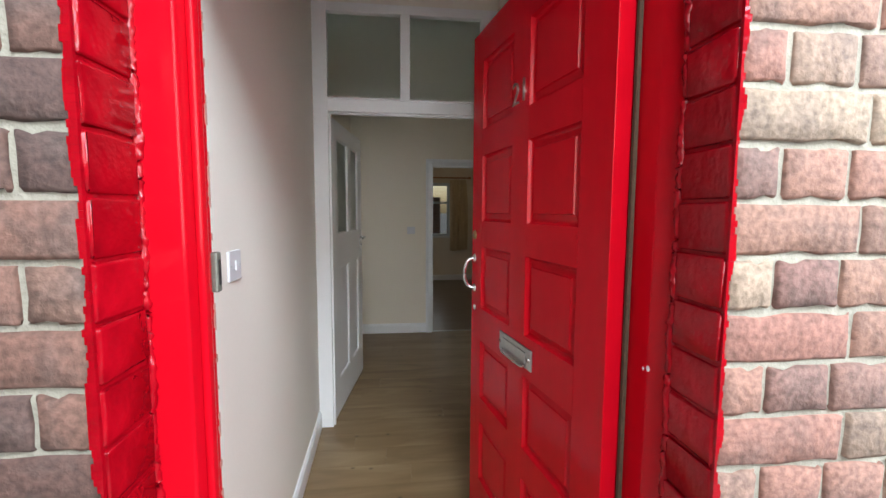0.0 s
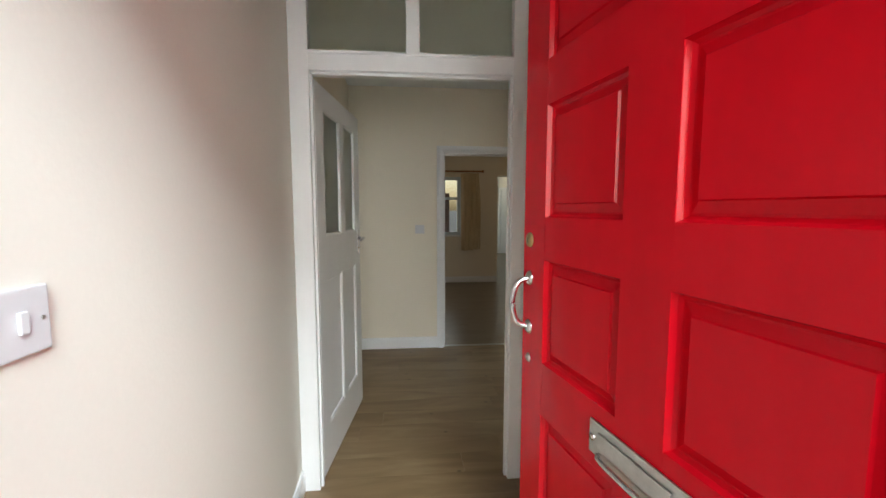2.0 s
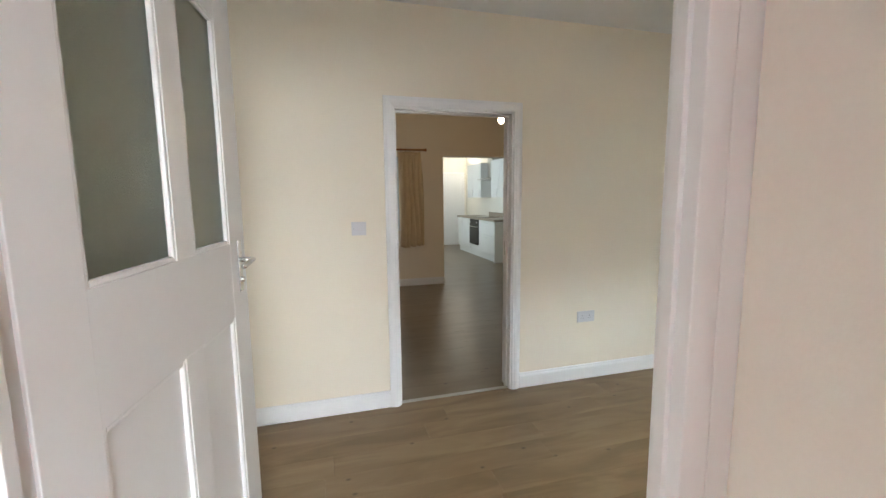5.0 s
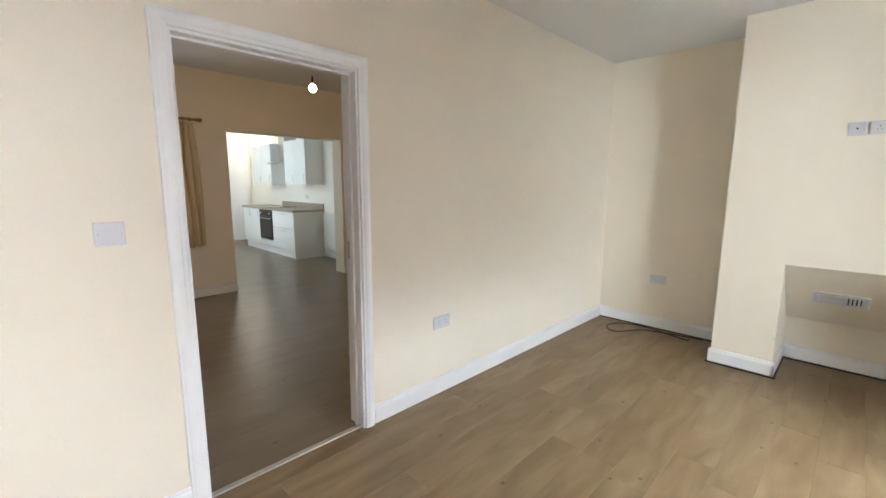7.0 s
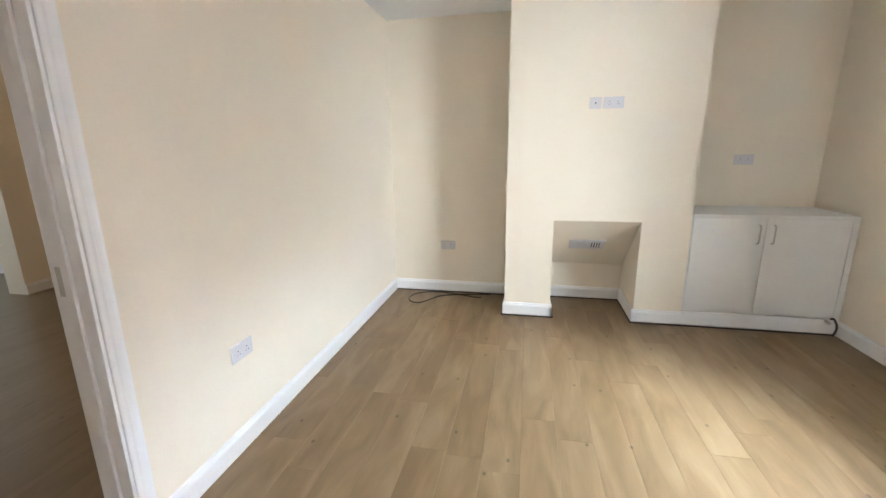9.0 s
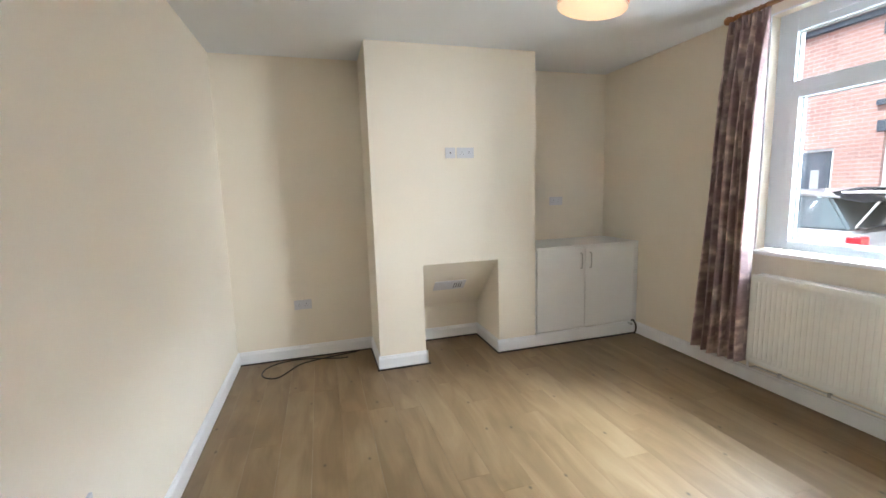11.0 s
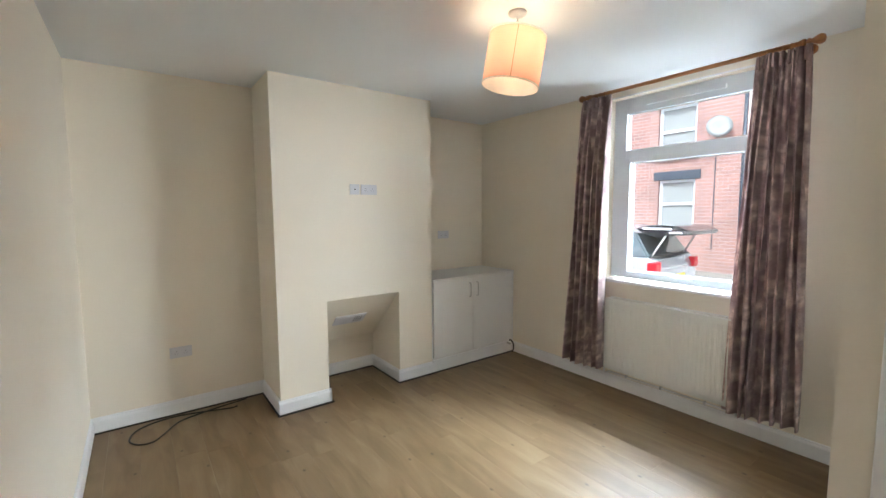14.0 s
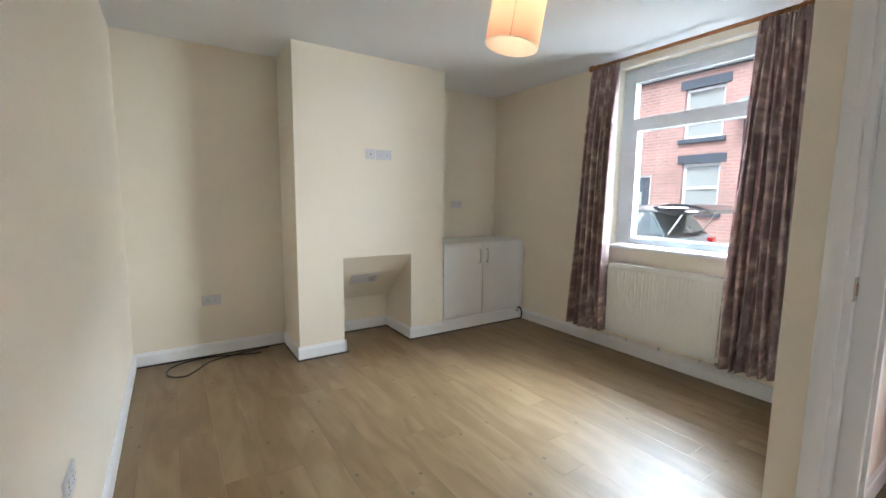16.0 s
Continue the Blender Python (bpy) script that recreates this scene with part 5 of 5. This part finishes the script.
# ---- street ----
solid("ground", boxes((-400, 400, -600, -4.9, -0.35, -0.16), (-400, 400, 9.3, 400, -0.35, -0.16), (-400, -5, -4.9, 9.3, -0.35, -0.16), (8, 400, -4.9, 9.3, -0.35, -0.16)), M_TAR, "asphalt road and ground")
solid("pavement", boxes((-40, 40, -6.0, -4.18, -0.3, -0.05), bevel=0.01), M_FLAG, "concrete pavement with a kerb")
solid("pavement_far", boxes((-40, 40, -12.5, -10.9, -0.3, -0.02), bevel=0.01), M_FLAG, "pavement across the road")


def terrace(x0, x1, material, label, openings, door=None):
    """A two-storey terraced house across the road, its front in the plane y = -12.5."""
    h = thing("terraced_house", pose(0, 0, 0), label, "house", "terrace across the road")
    Y, top = -12.5, 5.05
    holes = list(openings) + ([door] if door else [])
    xs = sorted({x0, x1, *[o[0] for o in holes], *[o[1] for o in holes]})
    bm = bmesh.new()
    for a, b in zip(xs, xs[1:]):
        cuts = sorted((o[2], o[3]) for o in holes if o[0] <= a + 1e-6 and o[1] >= b - 1e-6)
        z = -0.05
        for c0, c1 in cuts:
            if c0 > z:
                box(bm, a, b, Y - 0.3, Y, z, c0)
            z = c1
        box(bm, a, b, Y - 0.3, Y, z, top)
    part("wall", bm, material, h)
    part("back_wall", boxes((x0, x1, Y - 7.5, Y - 7.2, -0.05, top)), material, h)
    bm = bmesh.new()
    f = [bm.verts.new(p) for p in ((x0, Y + 0.25, top - 0.02), (x1, Y + 0.25, top - 0.02), (x1, Y - 3.7, top + 2.4), (x0, Y - 3.7, top + 2.4), (x0, Y - 7.7, top - 0.02), (x1, Y - 7.7, top - 0.02))]
    bm.faces.new((f[0], f[1], f[2], f[3]))
    bm.faces.new((f[3], f[2], f[5], f[4]))
    bmesh.ops.solidify(bm, geom=bm.faces[:], thickness=0.08)
    part("roof", bm, M_SLATE, h)
    g = part("gutter", boxes((x0, x1, Y, Y + 0.13, top - 0.18, top - 0.06), bevel=0.02), M_STONE, h, "dark painted gutter board")
    for a, b, c, d in openings:
        w = part("window", boxes((a, a + 0.07, Y - 0.16, Y - 0.09, c, d), (b - 0.07, b, Y - 0.16, Y - 0.09, c, d), (a + 0.07, b - 0.07, Y - 0.16, Y - 0.09, c, c + 0.08), (a + 0.07, b - 0.07, Y - 0.16, Y - 0.09, d - 0.07, d), (a + 0.07, b - 0.07, Y - 0.16, Y - 0.08, (c + d) / 2 - 0.04, (c + d) / 2 + 0.04), bevel=0.005), M_UPVC, h, "white sash window with a blind")
        part("pane", boxes((a + 0.07, b - 0.07, Y - 0.135, Y - 0.128, c + 0.08, d - 0.07)), M_CARGL if material is M_RENDER else M_BLIND, w)
        part("lintel", boxes((a - 0.13, b + 0.13, Y - 0.1, Y + 0.03, d, d + 0.24), bevel=0.006), M_STONE, w, "dark blue painted stone lintel")
        part("window_sill", boxes((a - 0.10, b + 0.10, Y - 0.15, Y + 0.09, c - 0.12, c), bevel=0.008), M_STONE, w, "dark blue painted stone sill")
    if door:
        a, b, c, d = door
        dr = part("door", boxes((a + 0.06, b - 0.06, Y - 0.16, Y - 0.11, c, d - 0.06), bevel=0.004), M_STONE, h, "dark panelled front door")
        part("door_frame", boxes((a, a + 0.06, Y - 0.18, Y - 0.06, c, d), (b - 0.06, b, Y - 0.18, Y - 0.06, c, d), (a + 0.06, b - 0.06, Y - 0.18, Y - 0.06, d - 0.06, d), bevel=0.004), M_UPVC, dr)
        part("door_light", boxes((a + 0.33, b - 0.33, Y - 0.112, Y - 0.105, c + 1.2, c + 1.7), bevel=0.003), M_BLIND, dr)
    return h


terrace(4.08, 8.3, M_FARBRICK, "red brick terraced house with dark stone lintels", [(5.22, 6.2, 1.13, 2.46), (5.24, 6.25, 3.13, 4.48)], (7.1, 7.95, 0.0, 2.2))
terrace(0.0, 4.08, M_RENDER, "white rendered terraced house with a dark door", [(1.2, 2.2, 1.13, 2.46), (2.95, 3.75, 3.2, 4.45)], (2.95, 3.85, 0.1, 2.2))
terrace(8.3, 12.6, M_FARBRICK, "red brick terraced house further along", [(9.4, 10.4, 1.13, 2.46), (9.4, 10.4, 3.13, 4.48)], (11.3, 12.1, 0.0, 2.2))
terrace(-4.3, 0.0, M_FARBRICK, "red brick terraced house beside the white one", [(-3.2, -2.2, 1.13, 2.46), (-3.2, -2.2, 3.13, 4.48)], (-1.2, -0.35, 0.0, 2.2))
terrace(-20.0, -4.3, M_FARBRICK, "row of red brick terraced houses", [(-7.2, -6.2, 1.13, 2.46), (-7.2, -6.2, 3.13, 4.48)])
terrace(12.6, 28.0, M_FARBRICK, "row of red brick terraced houses", [(14.2, 15.2, 1.13, 2.46), (14.2, 15.2, 3.13, 4.48)])
dp = thing("drainpipe", pose(4.12, -12.44, 0), "dark downpipe between the two houses", "drainpipe")
bm = bmesh.new()
rod(bm, (0, 0, -0.02), (0, 0, 4.95), 0.04)
part("pipe", bm, M_STONE, dp, smooth=True)
dp = thing("cable_run", pose(4.75, -12.485, 0), "thin dark cable down the brick front", "cable")
bm = bmesh.new()
rod(bm, (0, 0, 0.6), (0, 0, 3.6), 0.012)
part("cable", bm, M_STONE, dp)
sd = thing("satellite_dish", pose(4.62, -12.25, 3.68), "pale satellite dish on the brick front", "satellite dish")
bm = lathe(bmesh.new(), [(0.001, 0.0), (0.15, 0.02), (0.28, 0.07), (0.285, 0.075), (0.15, 0.03), (0.001, 0.012)], 24)
bmesh.ops.transform(bm, matrix=pose(0, 0, 0, -75, 0, 25), verts=bm.verts)
part("dish", bm, M_BLIND, sd, smooth=True)
bm = bmesh.new()
rod(bm, (0, -0.25, -0.15), (0, -0.02, -0.02), 0.02)
part("arm", bm, M_STEEL, sd)


def car(name, x, y, heading, paint, roof, label):
    """A small hatchback; its own +x runs to the front, the tail stands at x = 0."""
    c = thing(name, pose(x, y, -0.161, 0, 0, heading), label, "car")
    L, W = 3.9, 1.68
    side = [(0.03, 0.32), (0.0, 0.55), (0.03, 0.78), (0.10, 0.98), (1.0, 1.0), (2.75, 0.95), (3.55, 0.80), (3.85, 0.62), (3.9, 0.42), (3.85, 0.25), (0.3, 0.22)]

    def loft(bm, pts, widths):
        a = [bm.verts.new((px, -w / 2, pz)) for (px, pz), w in zip(pts, widths)]
        b = [bm.verts.new((px, w / 2, pz)) for (px, pz), w in zip(pts, widths)]
        k = len(pts)
        for i in range(k):
            bm.faces.new((a[i], a[(i + 1) % k], b[(i + 1) % k], b[i]))
        bm.faces.new(a)
        bm.faces.new(b)
        bmesh.ops.recalc_face_normals(bm, faces=bm.faces)
        bmesh.ops.bevel(bm, geom=bm.edges[:], offset=0.03, segments=2, affect="EDGES")
        return bm

    part("body", loft(bmesh.new(), side, [W - 0.06, W, W, W - 0.06, W - 0.05, W - 0.08, W - 0.14, W - 0.2, W - 0.16, W - 0.1, W - 0.1]), paint, c, smooth=False)
    cabin = [(0.12, 0.98), (0.42, 1.40), (1.0, 1.47), (1.9, 1.45), (2.75, 0.96)]
    cw = [W - 0.12, W - 0.34, W - 0.36, W - 0.36, W - 0.14]
    part("cabin_glass", loft(bmesh.new(), cabin, cw), M_CARGL, c, "dark tinted glass")
    part("roof", loft(bmesh.new(), [(0.30, 1.38), (0.28, 1.43), (1.0, 1.50), (1.95, 1.47), (2.1, 1.41), (1.0, 1.44)], [W - 0.32] * 6), roof, c)
    for s in (-1, 1):
        part("tail_lamp", boxes((-0.02, 0.14, s * (W / 2 - 0.10) - 0.085, s * (W / 2 - 0.10) + 0.085, 0.74, 0.92), bevel=0.02), M_TAIL, c, "red tail lamp")
        part("headlight", boxes((3.55, 3.80, s * 0.62 - 0.12, s * 0.62 + 0.12, 0.62, 0.76), bevel=0.03), M_CHROME, c)
        part("pillar", boxes((1.45, 1.53, s * (W / 2 - 0.13) - 0.02, s * (W / 2 - 0.13) + 0.02, 0.98, 1.42)), paint, c)
    part("number_plate", boxes((-0.025, 0.0, -0.26, 0.26, 0.56, 0.67), bevel=0.003), M_PLATE, c, "yellow rear number plate")
    part("bumper", boxes((-0.07, 0.20, -W / 2 + 0.02, W / 2 - 0.02, 0.30, 0.54), bevel=0.04), paint, c)
    for wx in (0.72, 3.15):
        for s in (-1, 1):
            wh = part("wheel", lathe(bmesh.new(), [(0.20, -0.09), (0.29, -0.095), (0.305, -0.06), (0.305, 0.06), (0.29, 0.095), (0.20, 0.09)], 26, (wx, s * (W / 2 - 0.09), 0.305), "Y"), M_TYRE, c, smooth=True)
            part("rim", lathe(bmesh.new(), [(0.001, -0.07), (0.19, -0.085), (0.2, 0.085), (0.001, 0.07)], 20, (wx, s * (W / 2 - 0.09), 0.305), "Y"), M_STEEL, wh)
    return c


hatch = car("parked_car", 3.50, -7.85, 2, M_CAR2, M_CAR2, "grey hatchback parked in the road with its tailgate raised")
bm = bmesh.new()
shape = [(0.44, 1.46), (0.12, 1.53), (-0.22, 1.51), (-0.42, 1.43), (-0.40, 1.37), (-0.18, 1.36), (0.10, 1.33), (0.36, 1.39)]
rims = [[bm.verts.new((px, sy * wd, pz)) for (px, pz), wd in zip(shape, (0.66, 0.68, 0.66, 0.56, 0.56, 0.64, 0.66, 0.66))] for sy in (-1, 1)]
for i in range(8):
    bm.faces.new((rims[0][i], rims[0][(i + 1) % 8], rims[1][(i + 1) % 8], rims[1][i]))
bm.faces.new(rims[0])
bm.faces.new(rims[1])
bmesh.ops.recalc_face_normals(bm, faces=bm.faces)
bmesh.ops.bevel(bm, geom=bm.edges[:], offset=0.018, segments=2, affect="EDGES")
gate = part("tailgate", bm, M_CAR, hatch, "raised dark tailgate")
part("tailgate_trim", boxes((-0.16, 0.30, 0.664, 0.684, 1.45, 1.475), (-0.30, -0.12, 0.640, 0.672, 1.395, 1.415), bevel=0.005), M_PLAST, gate, "pale trim strip")
part("boot_floor", boxes((0.05, 0.40, -0.60, 0.60, 0.985, 1.01), bevel=0.004), M_DARK, hatch, "dark open boot")
bm = bmesh.new()
for s in (-1, 1):
    rod(bm, (0.16, s * 0.62, 1.0), (-0.05, s * 0.60, 1.36), 0.014, seg=8)
part("gas_strut", bm, M_STEEL, gate)
wb = thing("wheelie_bin", pose(3.2, -11.9, -0.07), "blue plastic wheelie bin on the far pavement", "bin")
bm = bmesh.new()
box(bm, -0.26, 0.26, -0.30, 0.30, 0.05, 0.98, 0.03)
for vtx in bm.verts:
    if vtx.co.z < 0.5:
        vtx.co.x *= 0.8
        vtx.co.y *= 0.8
part("body", bm, M_BIN, wb)
part("lid", boxes((-0.28, 0.28, -0.33, 0.32, 0.98, 1.06), bevel=0.025), M_BIN, wb)

# ---- planks and bricks, piece by piece ----
fl = tagged(new("floor", mesh_of("floor", boxes((LFT, 4.0, -4.06, 0.06, -0.0135, -0.0125)), M_GAP)), "oak-look vinyl plank floor with small dark knots", kind="structure")
plank_mesh = {}
for a, b, c, d in planks(LFT, 3.99, -4.06, 0.055, 0.18, 1.22, 11):
    key = (round(b - a, 3), round(d - c, 3))
    if key not in plank_mesh:
        plank_mesh[key] = mesh_of("plank", boxes((0, key[0], 0, key[1], -0.012, 0), bevel=0.0004), M_PLANK)
    ob = new("plank", plank_mesh[key])
    ob.location, ob.parent = (a, c, 0), fl


def brick_meshes(sx, sy, sz, material, n, seed):
    """Worn hand-made bricks: an uneven face with rounded, chipped arrises."""
    rng, out, nx, nz = random.Random(seed), [], 6, 4
    for _ in range(n):
        bm, grid, back = bmesh.new(), [], []
        chips = [(rng.randrange(nx + 1), rng.choice((0, nz))) for _ in range(2)]
        for k in range(nz + 1):
            row = []
            for i in range(nx + 1):
                rim = i in (0, nx) or k in (0, nz)
                u = (0, 0.035, 0.30, 0.5, 0.70, 0.965, 1)[i] if sx > 0.03 else i / nx
                ux = 0 if i == 0 else sx if i == nx else u * sx
                wz = (0, 0.07, 0.5, 0.93, 1)[k] * sz
                px, pz = ux + rng.uniform(-1, 1) * 0.0022, wz + rng.uniform(-1, 1) * 0.0020
                py = rng.uniform(-0.0012, 0.0016) + (rng.uniform(0.003, 0.006) if rim else 0)
                if (i, k) in chips:
                    py += 0.006
                    pz += 0.006 if k == 0 else -0.006
                row.append(bm.verts.new((px, py, pz)))
            grid.append(row)
        for k in range(nz):
            for i in range(nx):
                bm.faces.new((grid[k][i], grid[k][i + 1], grid[k + 1][i + 1], grid[k + 1][i]))
        ring = grid[0] + [r[-1] for r in grid[1:]] + grid[-1][-2::-1] + [r[0] for r in grid[-2:0:-1]]
        back = [bm.verts.new((v.co.x, sy, v.co.z)) for v in ring]
        for i in range(len(ring)):
            j = (i + 1) % len(ring)
            bm.faces.new((ring[i], back[i], back[j], ring[j]))
        bm.faces.new(back)
        bmesh.ops.recalc_face_normals(bm, faces=bm.faces)
        out.append(mesh_of("brick", bm, material, smooth=sx > 0.03))
    return out


COURSE, JOINT = 0.0935, 0.0125


def painted_returns(n, seed):
    """Returns of the bricks in the doorway, thick with paint."""
    rng, out = random.Random(seed), []
    for _ in range(n):
        bm = box(bmesh.new(), 0, 0.012, 0, 0.118, 0, COURSE - JOINT * 0.6, 0.005)
        for vv in bm.verts:
            vv.co += Vector((rng.uniform(-1, 1) * 0.002, rng.uniform(-1, 1) * 0.003, rng.uniform(-1, 1) * 0.003))
        out.append(mesh_of("brick", bm, M_REDB, smooth=True))
    return out


facade = {}
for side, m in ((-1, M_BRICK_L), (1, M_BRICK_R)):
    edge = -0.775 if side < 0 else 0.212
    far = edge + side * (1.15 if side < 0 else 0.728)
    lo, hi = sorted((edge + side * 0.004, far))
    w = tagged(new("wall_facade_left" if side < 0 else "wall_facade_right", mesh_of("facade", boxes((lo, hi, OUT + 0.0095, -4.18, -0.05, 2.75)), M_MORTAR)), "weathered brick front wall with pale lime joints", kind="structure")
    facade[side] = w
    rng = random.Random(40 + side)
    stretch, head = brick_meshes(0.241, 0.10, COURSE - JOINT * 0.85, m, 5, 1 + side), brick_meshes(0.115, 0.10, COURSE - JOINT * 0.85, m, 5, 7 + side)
    closer = brick_meshes(0.079, 0.10, COURSE - JOINT * 0.85, m, 3, 15 + side)
    ret = painted_returns(5, 23 + side)
    for k in range(26):
        z = 0.073 + JOINT / 2 + k * COURSE
        x = edge
        seq = ["c"] + ["h"] * 8 if k % 2 else ["s"] * 5
        for kind in seq:
            src, wd = {"s": (stretch, 0.240), "h": (head, 0.114), "c": (closer, 0.078)}[kind]
            if abs(x - edge) > (1.05 if side < 0 else 0.60):
                break
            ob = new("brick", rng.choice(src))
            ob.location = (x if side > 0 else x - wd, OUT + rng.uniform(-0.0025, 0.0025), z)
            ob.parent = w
            x += side * (wd + JOINT + rng.uniform(-0.002, 0.002))
        ob = new("brick", rng.choice(ret))
        ob.location = (edge - (0.0095 if side > 0 else 0.0025), OUT + 0.005, z)
        ob.parent = w
solid("facade_rest", boxes((-4.6, -1.92, OUT, -4.18, -0.05, 5.6), (0.94, 4.4, OUT, -4.18, -0.05, 0.96), (2.55, 4.4, OUT, -4.18, 0.96, 2.6), (-1.92, 0.96, OUT, -4.18, 2.75, 5.6), (0.96, 4.4, OUT, -4.18, 2.6, 5.6)), M_FARBRICK, "upper brickwork of the house front")
solid("reveal_paint", boxes((-0.7755, -0.771, OUT + 0.006, FY0, -0.05, 2.3), (0.208, 0.2125, OUT + 0.006, FY0, -0.05, 2.3), (-0.78, 0.215, OUT + 0.004, FY0, 2.3, 2.75)), M_REDB, "red painted brick reveal")
solid("doorstep", boxes((-0.78, 0.22, -4.45, FY0, -0.06, 0.0), bevel=0.01), M_FLAG, "worn stone doorstep")
solid("roof_slab", boxes((-1.0, 4.4, -4.3, 9.3, 3.06, 3.2)), M_CEIL, "upper floor above the rooms")

# ragged edge of the red paint on the brick arris
for side in (-1, 1):
    rng, bm = random.Random(70 + side), bmesh.new()
    x0, z, wide = (-0.7695 if side < 0 else 0.2055), 0.0, 0.01
    while z < 2.3:
        wide = min(0.015, max(0.004, wide + rng.uniform(-0.005, 0.005)))
        xa, xb = sorted((x0, x0 + side * wide))
        box(bm, xa, xb, OUT - 0.0022, OUT + 0.004, z, z + 0.011)
        z += 0.0112
    solid("paint_edge_left" if side < 0 else "paint_edge_right", bm, M_REDB, "ragged edge of red paint on the brickwork")
